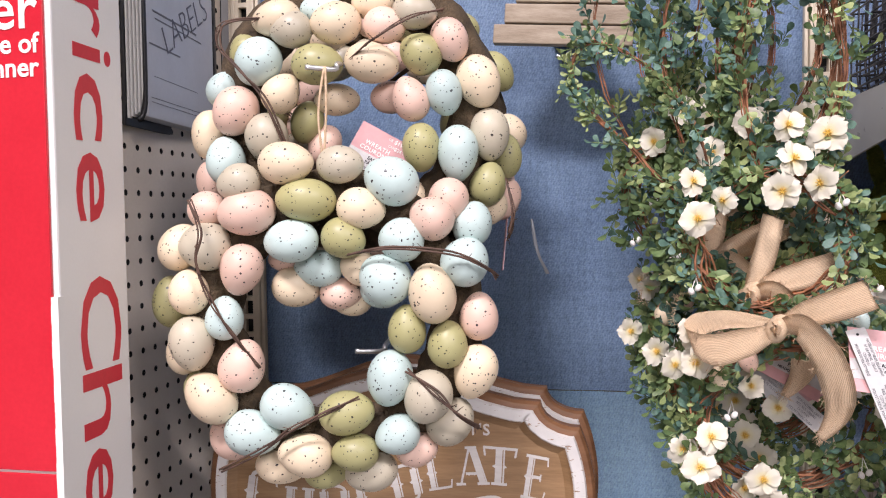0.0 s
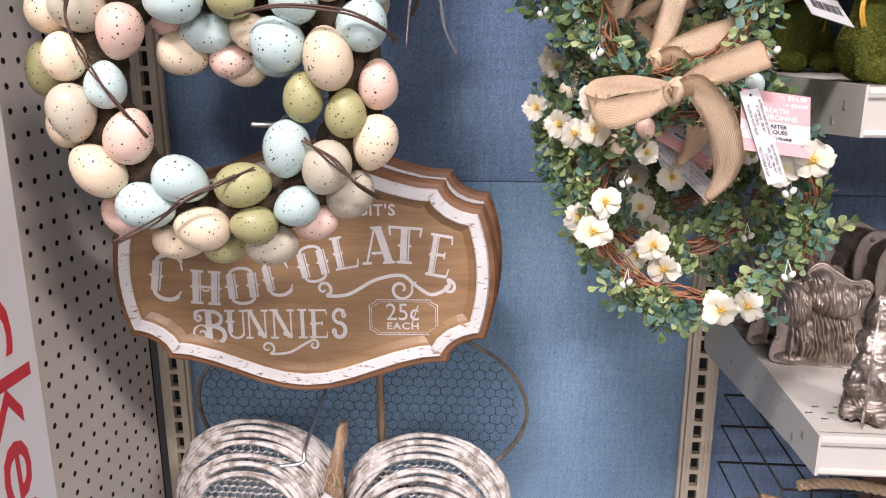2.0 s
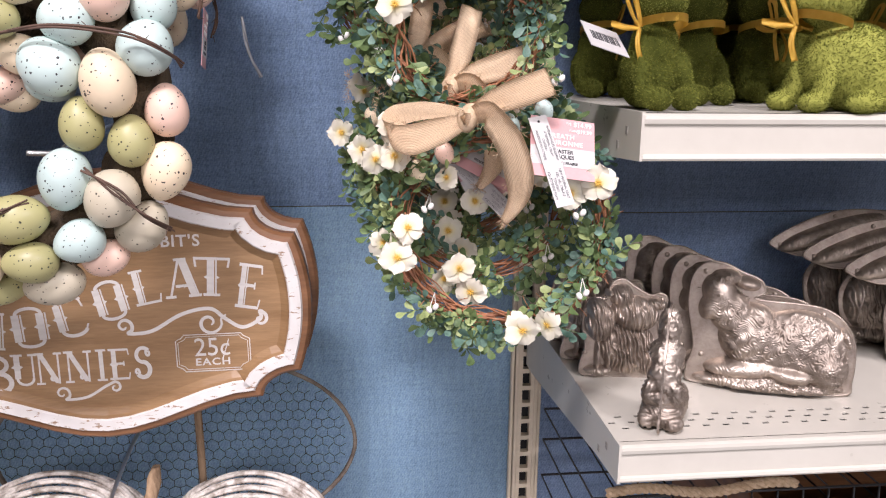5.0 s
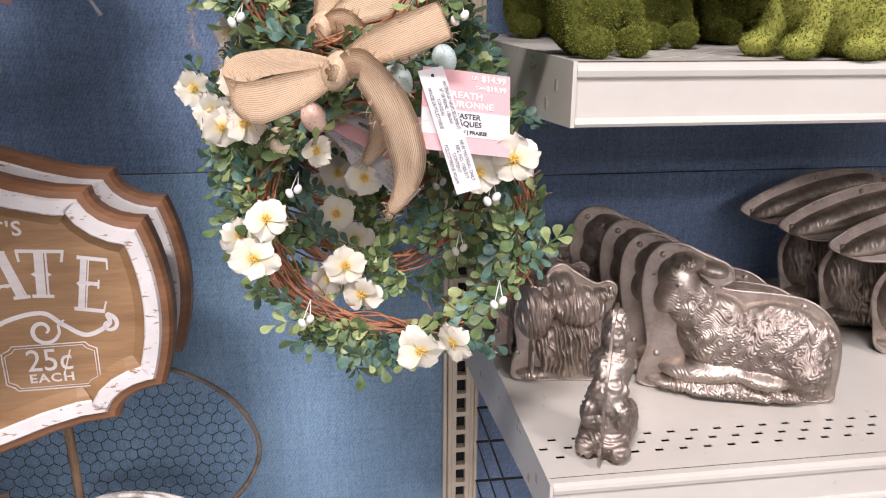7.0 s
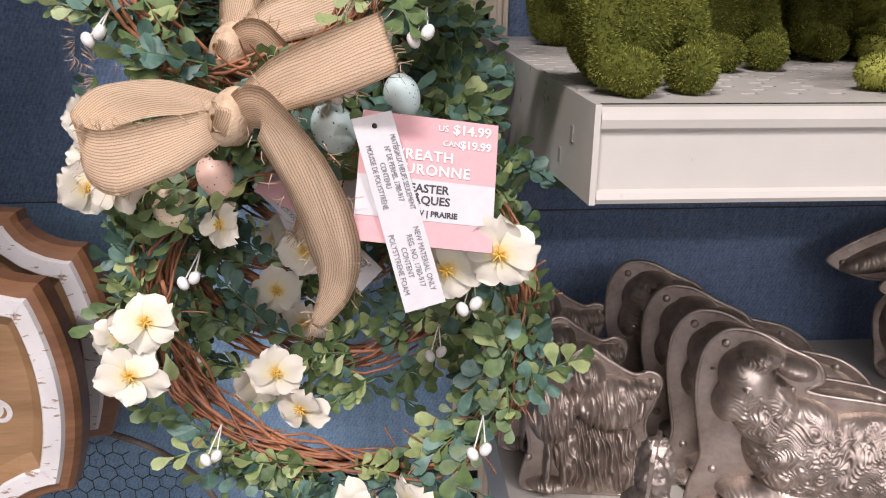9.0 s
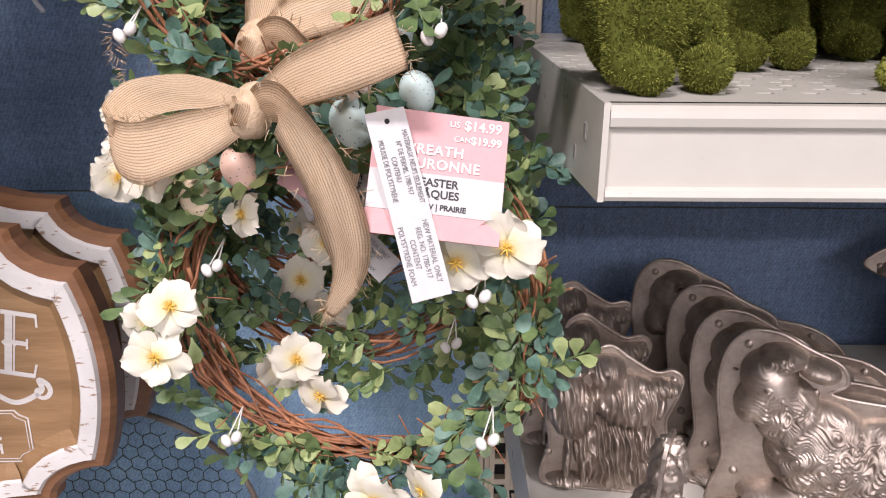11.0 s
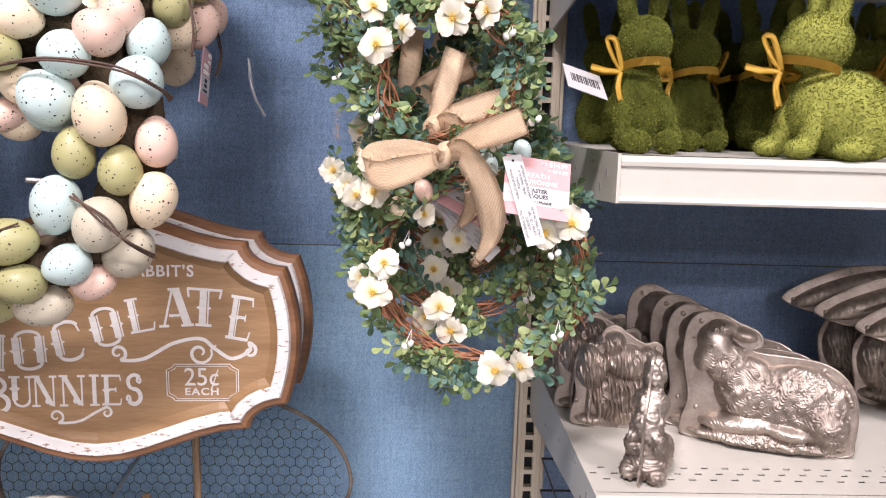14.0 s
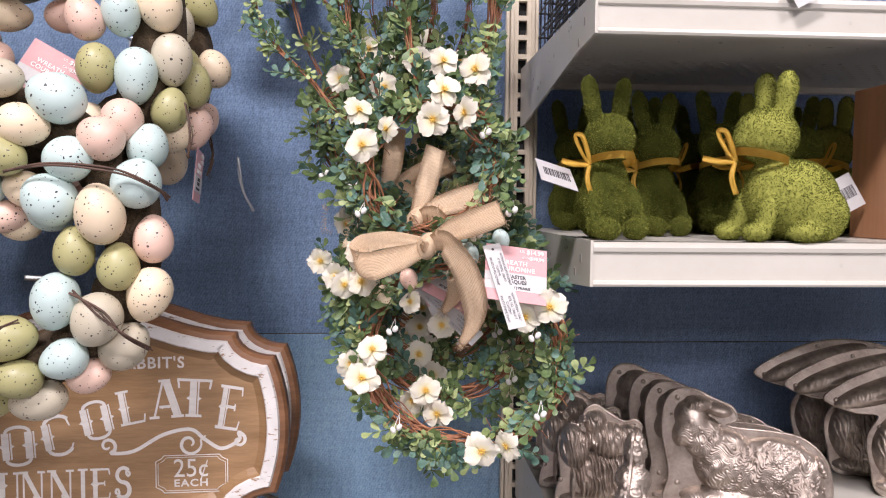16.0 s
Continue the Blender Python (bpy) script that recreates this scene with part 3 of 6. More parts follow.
# ---- wooden sign ----
def plaque_outline(inset, n=6):
    """A quarter outline of ogee top, notched corner and bowed side, mirrored all round."""
    hw, hh = 0.2105, 0.134
    q = []
    for i in range(n + 1):
        t = i / n
        q.append((hw - 0.014 * t * t, 0.072 * t))
    for i in range(1, n + 1):
        t = i / n
        a = radians(90 * t)
        q.append((hw - 0.014 - 0.040 * math.sin(a), 0.072 + 0.026 * (1 - math.cos(a))))
    for i in range(1, n + 1):
        t = i / n
        q.append(((hw - 0.054) * (1 - t), 0.098 + (hh - 0.098) * (0.5 - 0.5 * math.cos(math.pi * t))))
    loop = q + [(-x, z) for x, z in q[-2::-1]] + [(-x, -z) for x, z in q[1:]] + [(x, -z) for x, z in q[-2:0:-1]]
    pts = [Vector((x, z - 0.0080)) for x, z in loop]
    out = []
    for i, p in enumerate(pts):
        a, b = p - pts[i - 1], pts[(i + 1) % len(pts)] - p
        na, nb = Vector((-a.y, a.x)).normalized(), Vector((-b.y, b.x)).normalized()
        nn = (na + nb).normalized()
        out.append(p + nn * inset / max(0.6, nn.dot(na)))
    return out


def ring_faces(bm, loops, cap_first=False, cap_last=False):
    vs = [[bm.verts.new((p.x, d, p.y)) for p in loop] for loop, d in loops]
    n = len(vs[0])
    for a, b in zip(vs, vs[1:]):
        for i in range(n):
            bm.faces.new((a[i], a[(i + 1) % n], b[(i + 1) % n], b[i]))
    if cap_first:
        bm.faces.new(vs[0])
    if cap_last:
        bm.faces.new(vs[-1])
    bmesh.ops.recalc_face_normals(bm, faces=bm.faces[:])
    return bm


def scroll(bm, pts, width):
    """A painted stroke, wider in its middle."""
    p = smooth_path([(x, 0, z) for x, z in pts], 8)
    n = len(p)
    prev = None
    for i, c in enumerate(p):
        t = (p[min(i + 1, n - 1)] - p[max(i - 1, 0)]).normalized()
        w = width * (0.45 + 0.55 * math.sin(math.pi * i / (n - 1)))
        s = Vector((-t.z, 0, t.x)) * w
        pair = (bm.verts.new(c + s), bm.verts.new(c - s))
        if prev:
            bm.faces.new((prev[0], prev[1], pair[1], pair[0]))
        prev = pair
    return bm


def curl(cx, cz, r, start, turns, sense=1, n=14):
    return [(cx + r * (1 - 0.8 * i / n) * math.cos(start + sense * turns * 2 * math.pi * i / n),
             cz + r * (1 - 0.8 * i / n) * math.sin(start + sense * turns * 2 * math.pi * i / n)) for i in range(n + 1)]


# letter strokes in a unit box: s upright with an inline and spurs, b bar, d slanted stroke, a arc, k spiral
GLYPHS = {
    "C": [("s", 0.20, 0.16, 0.84), ("a", 0.54, 0.82, 0.36, 0.18, 20, 175, 0.09), ("a", 0.54, 0.18, 0.36, 0.18, 185, 340, 0.09), ("d", 0.86, 0.90, 0.92, 0.70, 0.06), ("d", 0.86, 0.10, 0.94, 0.24, 0.06)],
    "H": [("s", 0.20, 0.0, 1.0), ("s", 0.80, 0.0, 1.0), ("b", 0.02, 0.42, 0.97), ("b", 0.02, 0.42, 0.03), ("b", 0.58, 0.98, 0.97), ("b", 0.58, 0.98, 0.03), ("b", 0.2, 0.8, 0.52), ("a", 0.5, 0.47, 0.12, 0.07, 200, 340, 0.05)],
    "O": [("s", 0.18, 0.16, 0.84), ("s", 0.82, 0.16, 0.84), ("a", 0.5, 0.84, 0.33, 0.14, 0, 180, 0.08), ("a", 0.5, 0.16, 0.33, 0.14, 180, 360, 0.08)],
    "L": [("s", 0.26, 0.0, 1.0), ("b", 0.04, 0.52, 0.97), ("b", 0.04, 0.94, 0.03), ("d", 0.92, 0.04, 0.98, 0.24, 0.06)],
    "A": [("d", 0.14, 0.0, 0.47, 0.98, 0.07), ("d", 0.84, 0.0, 0.55, 0.98, 0.20), ("d", 0.97, 0.0, 0.66, 1.0, 0.045), ("b", 0.0, 0.30, 0.03), ("b", 0.66, 1.04, 0.03), ("b", 0.32, 0.70, 0.30), ("b", 0.34, 0.70, 0.98), ("a", 0.5, 0.24, 0.10, 0.07, 20, 160, 0.05)],
    "T": [("s", 0.5, 0.0, 0.97), ("b", 0.28, 0.74, 0.03), ("b", 0.0, 1.0, 0.96), ("d", 0.02, 0.98, 0.06, 0.74, 0.06), ("d", 0.98, 0.98, 0.94, 0.74, 0.06)],
    "E": [("s", 0.26, 0.0, 1.0), ("b", 0.02, 0.92, 0.97), ("b", 0.02, 0.92, 0.03), ("b", 0.3, 0.72, 0.52), ("d", 0.92, 1.0, 0.96, 0.80, 0.06), ("d", 0.92, 0.0, 0.98, 0.22, 0.06), ("d", 0.72, 0.60, 0.72, 0.44, 0.06)],
    "B": [("s", 0.34, 0.06, 0.98), ("a", 0.46, 0.75, 0.34, 0.22, -90, 95, 0.11), ("a", 0.48, 0.26, 0.42, 0.27, -110, 92, 0.13), ("a", 0.30, 0.10, 0.30, 0.10, 170, 340, 0.07), ("a", 0.22, 0.94, 0.34, 0.07, 30, 200, 0.06), ("k", 0.02, 0.80, 0.16, 90, 1.2)],
    "U": [("s", 0.22, 0.22, 0.98), ("d", 0.80, 0.2, 0.80, 0.98, 0.07), ("b", 0.0, 0.44, 0.98), ("b", 0.64, 0.98, 0.98), ("a", 0.50, 0.22, 0.30, 0.19, 180, 360, 0.08)],
    "N": [("d", 0.16, 0.0, 0.16, 0.98, 0.07), ("d", 0.20, 0.98, 0.80, 0.02, 0.20), ("d", 0.86, 0.0, 0.86, 0.98, 0.07), ("b", 0.0, 0.34, 0.98), ("b", 0.0, 0.32, 0.02), ("b", 0.70, 1.0, 0.98), ("k", 0.62, 0.16, 0.10, 0, 1.0)],
    "I": [("d", 0.5, 0.0, 0.5, 1.0, 0.42), ("b", 0.0, 1.0, 0.98), ("b", 0.0, 1.0, 0.02)],
    "S": [("a", 0.52, 0.73, 0.34, 0.22, 40, 265, 0.11), ("a", 0.48, 0.28, 0.36, 0.24, -140, 88, 0.13), ("k", 0.80, 0.80, 0.14, 90, 1.1), ("k", 0.18, 0.22, 0.14, 270, 1.1)],
}


def painted_letter(c, w, h, parent, m, inline=True):
    """A western display letter laid flat from its strokes, each a hair above the last."""
    bm = bmesh.new()
    lift = [0.0]

    def poly(pts):
        lift[0] -= 0.00003
        f = bm.faces.new([bm.verts.new(((x - 0.5) * w, lift[0], (z - 0.5) * h)) for x, z in pts])
        f.normal_update()
        if f.normal.y > 0:
            f.normal_flip()

    def stroke(x0, z0, x1, z1, t):
        poly([(x0 - t / 2, z0), (x0 + t / 2, z0), (x1 + t / 2, z1), (x1 - t / 2, z1)])

    def sweep(pts, t):
        k = t * h
        for (ax, az), (bx, bz) in zip(pts, pts[1:]):
            dx, dz = (bx - ax) * w, (bz - az) * h
            n = math.hypot(dx, dz) or 1
            ox, oz = -dz / n * k / 2 / w, dx / n * k / 2 / h
            ex, ez = dx / n * 0.0003 / w, dz / n * 0.0003 / h
            poly([(ax + ox - ex, az + oz - ez), (bx + ox + ex, bz + oz + ez), (bx - ox + ex, bz - oz + ez), (ax - ox - ex, az - oz - ez)])

    for g in GLYPHS[c]:
        if g[0] == "s":
            _, x, z0, z1 = g
            if inline:
                stroke(x - 0.03, z0, x - 0.03, z1, 0.20)
                stroke(x + 0.12, z0, x + 0.12, z1, 0.045)
            else:
                stroke(x, z0, x, z1, 0.22)
            mid = (z0 + z1) / 2
            for e in (-1, 1):
                poly([(x + e * 0.10, mid + 0.07), (x + e * 0.22, mid), (x + e * 0.10, mid - 0.07)])
        elif g[0] == "b":
            _, x0, x1, z = g
            poly([(x0, z - 0.035), (x1, z - 0.035), (x1, z + 0.035), (x0, z + 0.035)])
        elif g[0] == "d":
            stroke(*g[1:])
        elif g[0] == "a":
            _, cx, cz, rx, rz, a0, a1, t = g
            sweep([(cx + rx * math.cos(radians(a0 + (a1 - a0) * i / 14)), cz + rz * math.sin(radians(a0 + (a1 - a0) * i / 14))) for i in range(15)], t)
        else:
            _, cx, cz, r, start, turns = g
            sweep(curl(cx, cz, r, radians(start), turns), 0.07)
    return part("letter", bm, SIGN_INK, parent, m=m)


def bunny_sign(m, label, lettered):
    root = thing("wooden_sign", m, label, "sign", "wooden signs")
    bm = ring_faces(bmesh.new(), [(plaque_outline(0), 0.018), (plaque_outline(0), 0.004), (plaque_outline(0.003), 0.0), (plaque_outline(0.0085), -0.001)], True)
    part("back_board", bm, WOOD_EDGE, root, "dark brown moulded edge")
    bm = ring_faces(bmesh.new(), [(plaque_outline(0.0085), -0.001), (plaque_outline(0.010), -0.004), (plaque_outline(0.0205), -0.004), (plaque_outline(0.022), -0.002)])
    part("rim", bm, RIM, root, "worn white painted rim")
    bm = ring_faces(bmesh.new(), [(plaque_outline(0.022), -0.002), (plaque_outline(0.0245), 0.001), (plaque_outline(0.031), 0.006)], False, True)
    face = part("panel", bm, WOOD_SIGN, root, "stained wood panel with white lettering")
    if not lettered:
        return root
    y = 0.0056
    writing("RABBIT'S", 0.0165, SIGN_INK, face, pose(0.067, y, 0.0595, 90), 0.0003, squeeze=1.02, space=1.12)
    for c, x, z, w, h, turn in (("C", -0.151, -0.013, 0.040, 0.050, 9), ("H", -0.108, -0.0245, 0.035, 0.038, 4), ("O", -0.067, -0.0225, 0.037, 0.041, -4), ("C", -0.0275, -0.013, 0.034, 0.040, -11),
                                ("O", 0.0125, 0.002, 0.034, 0.040, -12), ("L", 0.047, 0.0145, 0.028, 0.036, -10), ("A", 0.0825, 0.022, 0.034, 0.040, -3), ("T", 0.1125, 0.0225, 0.036, 0.040, 4), ("E", 0.149, 0.011, 0.025, 0.046, 10)):
        painted_letter(c, w, h, face, pose(x, y, z, 0, turn))
    for c, x, z, w, h in (("B", -0.103, -0.0695, 0.032, 0.038), ("U", -0.0765, -0.0665, 0.026, 0.0325), ("N", -0.0535, -0.0660, 0.026, 0.0325), ("N", -0.0250, -0.0655, 0.027, 0.0325),
                          ("I", -0.0025, -0.0650, 0.010, 0.0325), ("E", 0.0150, -0.0648, 0.021, 0.0325), ("S", 0.0385, -0.0640, 0.019, 0.0340)):
        painted_letter(c, w, h, face, pose(x, y, z), False)
    bm = bmesh.new()
    scroll(bm, curl(0.023, -0.012, 0.009, radians(300), 1.1, 1)[::-1] + [(0.050, -0.018), (0.080, -0.002), (0.108, 0.003), (0.123, -0.008), (0.140, -0.018), (0.158, -0.010)] + curl(0.158, -0.010, 0.008, radians(90), 1.0, -1), 0.0019)
    part("scroll", bm, SIGN_INK, face, m=pose(0, y, -0.0135))
    bm = bmesh.new()
    scroll(bm, [(0.124, -0.004)] + curl(0.107, -0.012, 0.013, radians(20), 1.2, -1), 0.0017)
    part("scroll", bm, SIGN_INK, face, m=pose(0, y, -0.0135))
    bm = bmesh.new()
    scroll(bm, curl(-0.030, -0.083, 0.008, radians(300), 1.1, 1)[::-1] + [(-0.006, -0.088), (0.012, -0.078), (0.022, -0.073)] + curl(0.022, -0.079, 0.006, radians(90), 1.0, -1), 0.0014)
    part("scroll", bm, SIGN_INK, face, m=pose(-0.013, y, -0.010))
    bm = bmesh.new()
    scroll(bm, curl(-0.117, -0.064, 0.011, radians(60), 1.25, 1), 0.0016)
    part("scroll", bm, SIGN_INK, face, m=pose(0, y, -0.014))
    writing("25\u00a2", 0.027, SIGN_INK, face, pose(0.108, y, -0.052, 90), 0.0, squeeze=0.95)
    writing("EACH", 0.0105, SIGN_INK, face, pose(0.108, y, -0.067, 90), 0.0002, squeeze=1.2, space=1.15)
    bm = bmesh.new()
    for g, r in ((0.0, 0.0006), (0.0022, 0.0004)):
        w, h, c = 0.037 - g, 0.0195 - g, 0.006
        p = [(w, -h + c), (w, h - c), (w - c, h - c * 0.5), (w - c * 1.4, h), (-w + c * 1.4, h), (-w + c, h - c * 0.5), (-w, h - c), (-w, -h + c),
             (-w + c, -h + c * 0.5), (-w + c * 1.4, -h), (w - c * 1.4, -h), (w - c, -h + c * 0.5)]
        tube(bm, [(a, 0, b) for a, b in p], r, 4, True)
    part("price_frame", bm, SIGN_INK, face, m=pose(0.109, y, -0.057))
    return root


bunny_sign(pose(0.030, 0.868, 1.1805, -3, -1.2, 0), "brown wooden plaque with worn white rim and white lettering", True)
bunny_sign(pose(0.034, 0.930, 1.182, -3, -1.2, 0), "brown wooden plaque hung behind its twin", False)


# ---- hooks ----
def peg_hook(tip, label, rise=0.012, drop=0.0):
    """A chrome display hook from the backing to its upturned tip."""
    root = thing("display_hook", pose(tip[0], 1.112, tip[2] + drop), label, "hook", "display hooks")
    y = tip[1] - 1.112
    bm = tube(bmesh.new(), smooth_path([(0, 0, 0), (0, y * 0.5, 0), (0, y + 0.03, -drop * 0.6), (0, y + 0.012, -drop), (-0.024, y, -drop + 0.001)], 5), 0.0024, 8)
    part("prong", bm, CHROME, root)
    bm = box(bmesh.new(), -0.007, 0.007, -0.003, 0.0015, -0.010, 0.006, 0.001)
    part("back_plate", bm, CHROME, root)
    return root


peg_hook((0.010, 0.740, 1.599), "chrome wire display hook holding the egg wreaths", drop=0.02)
peg_hook((0.040, 0.780, 1.339), "chrome wire display hook holding the wooden signs", drop=0.012)
peg_hook((0.392, 0.800, 1.497), "chrome wire display hook holding the floral wreaths", drop=0.004)
peg_hook((0.224, 1.000, 1.650), "steel display hook on the denim backing", drop=0.07)
peg_hook((0.020, 0.860, 0.945), "chrome wire display hook below the wooden signs", drop=0.03)

bm = bmesh.new()
for s in (-1, 1):
    tube(bm, smooth_path([(0.004 + s * 0.0005, 0.741, 1.600), (0.003 + s * 0.0035, 0.735, 1.56), (0.003 + s * 0.001, 0.735, 1.522)], 5), 0.0012, 6)
tagged(part("twine_loop", bm, TWINE), "jute twine loop holding the front egg wreath", "twine")


# ---- floral rabbit wreaths ----
def leaf_mesh(name, material, length, width, bend, seed):
    rng_ = random.Random(seed)
    bm = bmesh.new()
    rows = []
    for i in range(6):
        t = i / 5
        w = width / 2 * (0.10, 0.26, 0.62, 0.94, 1.0, 0.50)[i]
        w = max(w, 0.0004)
        y = -bend * t * t + rng_.uniform(-1, 1) * 0.0003
        rows.append([bm.verts.new((s * w, y + abs(s) * 0.14 * w, t * length)) for s in (-1, 0, 1)])
    for a, b in zip(rows, rows[1:]):
        for k in (0, 1):
            bm.faces.new((a[k], a[k + 1], b[k + 1], b[k])).smooth = True
    me = bpy.data.meshes.new(name)
    bm.to_mesh(me)
    bm.free()
    me.materials.append(material)
    return me


LEAVES = [leaf_mesh("leaf", m_, l_, w_, b_, i) for i, (m_, l_, w_, b_) in enumerate([
    (LEAF_A, 0.0135, 0.0082, 0.003), (LEAF_A, 0.011, 0.0074, 0.001), (LEAF_A, 0.0145, 0.0080, -0.002), (LEAF_B, 0.013, 0.0074, 0.003),
    (LEAF_B, 0.011, 0.0064, 0.0), (LEAF_B, 0.015, 0.0084, 0.004), (LEAF_C, 0.013, 0.0072, 0.003), (LEAF_C, 0.0105, 0.0064, -0.001)])]


def petal_material():
    """Ivory petal with a yellow throat near the flower's middle."""
    m, nt, b = nodes_of("viola_petal")
    v = coords(nt)
    ln = nt.nodes.new("ShaderNodeVectorMath")
    ln.operation = "LENGTH"
    nt.links.new(v, ln.inputs[0])
    n = noise_tex(nt, v, 900, 2)
    s = nt.nodes.new("ShaderNodeMath")
    s.operation = "MULTIPLY_ADD"
    nt.links.new(n, s.inputs[0])
    s.inputs[1].default_value = 0.005
    nt.links.new(ln.outputs["Value"], s.inputs[2])
    c = ramp(nt, s.outputs[0], [(0.0036, (0.66, 0.36, 0.03)), (0.0056, (0.78, 0.60, 0.17)), (0.0080, (0.72, 0.67, 0.45)), (0.0125, (0.70, 0.665, 0.555))])
    nt.links.new(c, b.inputs["Base Color"])
    b.inputs["Roughness"].default_value = 0.6
    b.inputs["Specular IOR Level"].default_value = 0.3
    bump(nt, b, noise_tex(nt, v, 300, 3), 0.3, 0.0008)
    return m


VIOLA = petal_material()


def petal_mesh(seed):
    """A broad notched petal with a waved rim, narrowing to its claw."""
    r = random.Random(seed)
    bm = bmesh.new()
    rows = []
    length, width = 0.0172, r.uniform(0.0165, 0.0195)
    ph, fold, cup = r.uniform(0, 6.28), r.uniform(-0.0020, 0.0030), r.uniform(-0.0035, 0.0045)
    for i in range(9):
        t = i / 8
        w = width / 2 * (0.16 + 0.84 * math.sin(math.pi / 2 * t / 0.66) if t < 0.66 else math.sqrt(max(0.16, 1 - ((t - 0.66) / 0.37) ** 2)))
        row = []
        for k in range(-3, 4):
            q = k / 3
            z = t * length - 0.0016 * q * q * t + (0.0009 * math.sin(q * 4.1 + ph) - (0.0012 if k == 0 else 0)) * t ** 3
            y = -0.0014 * math.sin(t * 2.4) + cup * t * t * 0.7 + fold * q * t + 0.0011 * t * t * math.sin(q * 5.0 + ph) + 0.0007 * abs(q) * t
            row.append(bm.verts.new((q * w, y, z)))
        rows.append(row)
    for a, b in zip(rows, rows[1:]):
        for k in range(6):
            bm.faces.new((a[k], a[k + 1], b[k + 1], b[k])).smooth = True
    me = bpy.data.meshes.new("petal")
    bm.to_mesh(me)
    bm.free()
    me.materials.append(VIOLA)
    return me


PETALS = [petal_mesh(i) for i in range(9)]
bm = bmesh.new()
blob(bm, (0, -0.0012, 0), (0.0015, 0.0012, 0.0015), u=8, v=6)
for k in range(6):
    a = k * 1.05
    tube(bm, [(0, -0.002, 0), (0.0034 * math.cos(a), -0.0036, 0.0034 * math.sin(a))], 0.0004, 4)
tmp_centre = part("flower_centre", bm, POLLEN)
CENTRE = tmp_centre.data
bpy.data.objects.remove(tmp_centre)


def flower(parent, m, rng, size=1.0):
    f = again("flower", CENTRE, parent, m @ Matrix.Scale(size, 4))
    f["label"] = "ivory fabric viola with a yellow throat"
    for k in range(5):
        again("petal", rng.choice(PETALS), f, pose(0, 0.0009 * ((k * 2) % 5) - 0.0018, 0, rng.uniform(-20, 12), 72 * k + rng.uniform(-9, 9), rng.uniform(-8, 8)) @ Matrix.Scale(rng.uniform(0.9, 1.08), 4))
    return f


def ribbon(pts, widths, twist=(0,), steps=8, across_dir=None):
    """A ribbon along the points; twist is the lean of its width towards the viewer, in degrees, along it."""
    bm = bmesh.new()
    uv = bm.loops.layers.uv.new("UVMap")
    path = smooth_path(pts, steps)
    n, prev, run = len(path), None, 0.0
    across = 5
    for i, p in enumerate(path):
        t = (path[min(i + 1, n - 1)] - path[max(i - 1, 0)]).normalized()
        f = i / (n - 1)
        side = t.cross(Vector((0, -1, 0)))
        side = side.normalized() if side.length > 0.05 else Vector((0, 0, 1))
        if across_dir is not None:
            side = Vector(across_dir).normalized()
        q = f * (len(twist) - 1)
        a = twist[int(q)] + (twist[min(int(q) + 1, len(twist) - 1)] - twist[int(q)]) * (q - int(q))
        side = Matrix.Rotation(radians(a), 3, t) @ side
        q = f * (len(widths) - 1)
        w = widths[int(q)] + (widths[min(int(q) + 1, len(widths) - 1)] - widths[int(q)]) * (q - int(q))
        nrm = t.cross(side)
        row = [bm.verts.new(p + side * w * (k / (across - 1) - 0.5) + nrm * 0.0012 * math.sin(k * 1.9 + i * 0.35)) for k in range(across)]
        if i:
            step = (p - path[i - 1]).length
            for k in range(across - 1):
                face = bm.faces.new((prev[k], prev[k + 1], row[k + 1], row[k]))
                face.smooth = True
                for loop, (uu, vv) in zip(face.loops, ((k, run), (k + 1, run), (k + 1, run + step), (k, run + step))):
                    loop[uv].uv = (uu / (across - 1), vv * 60)
            run += step
        prev = row
    bmesh.ops.solidify(bm, geom=bm.faces[:], thickness=0.0006)
    return bm


def fray(pts, widths, count, rng):
    """Loose threads standing off a ribbon's edges and cut end."""
    bm = bmesh.new()
    path = smooth_path(pts, 8)
    n = len(path)
    for _ in range(count):
        i = rng.randrange(2, n - 1) if rng.random() < 0.6 else n - 1
        t = (path[min(i + 1, n - 1)] - path[i - 1]).normalized()
        side = t.cross(Vector((0, -1, 0))).normalized()
        w = widths[min(len(widths) - 1, int(i / n * len(widths)))] / 2
        e = rng.choice((-1, 1)) if i < n - 1 else rng.uniform(-1, 1)
        p = path[i] + side * w * e
        d = (side * e * rng.uniform(0.2, 1.0) + t * rng.uniform(-0.4, 1.0) * (1 if i < n - 1 else 1.6) + Vector((0, rng.uniform(-0.8, 0.2), 0))).normalized()
        tube(bm, [p - d * 0.001, p + d * rng.uniform(0.001, 0.003), p + d * rng.uniform(0.003, 0.006) + Vector((rng.uniform(-1, 1), rng.uniform(-1, 1), rng.uniform(-1, 1))) * 0.0012], 0.00016, 3)
    return bm


def ring_path(cx, cz, rx, rz, n=14, y=0.0):
    return smooth_path([(cx + rx * math.cos(2 * math.pi * i / n), y, cz + rz * math.sin(2 * math.pi * i / n)) for i in range(n)], 6, True)


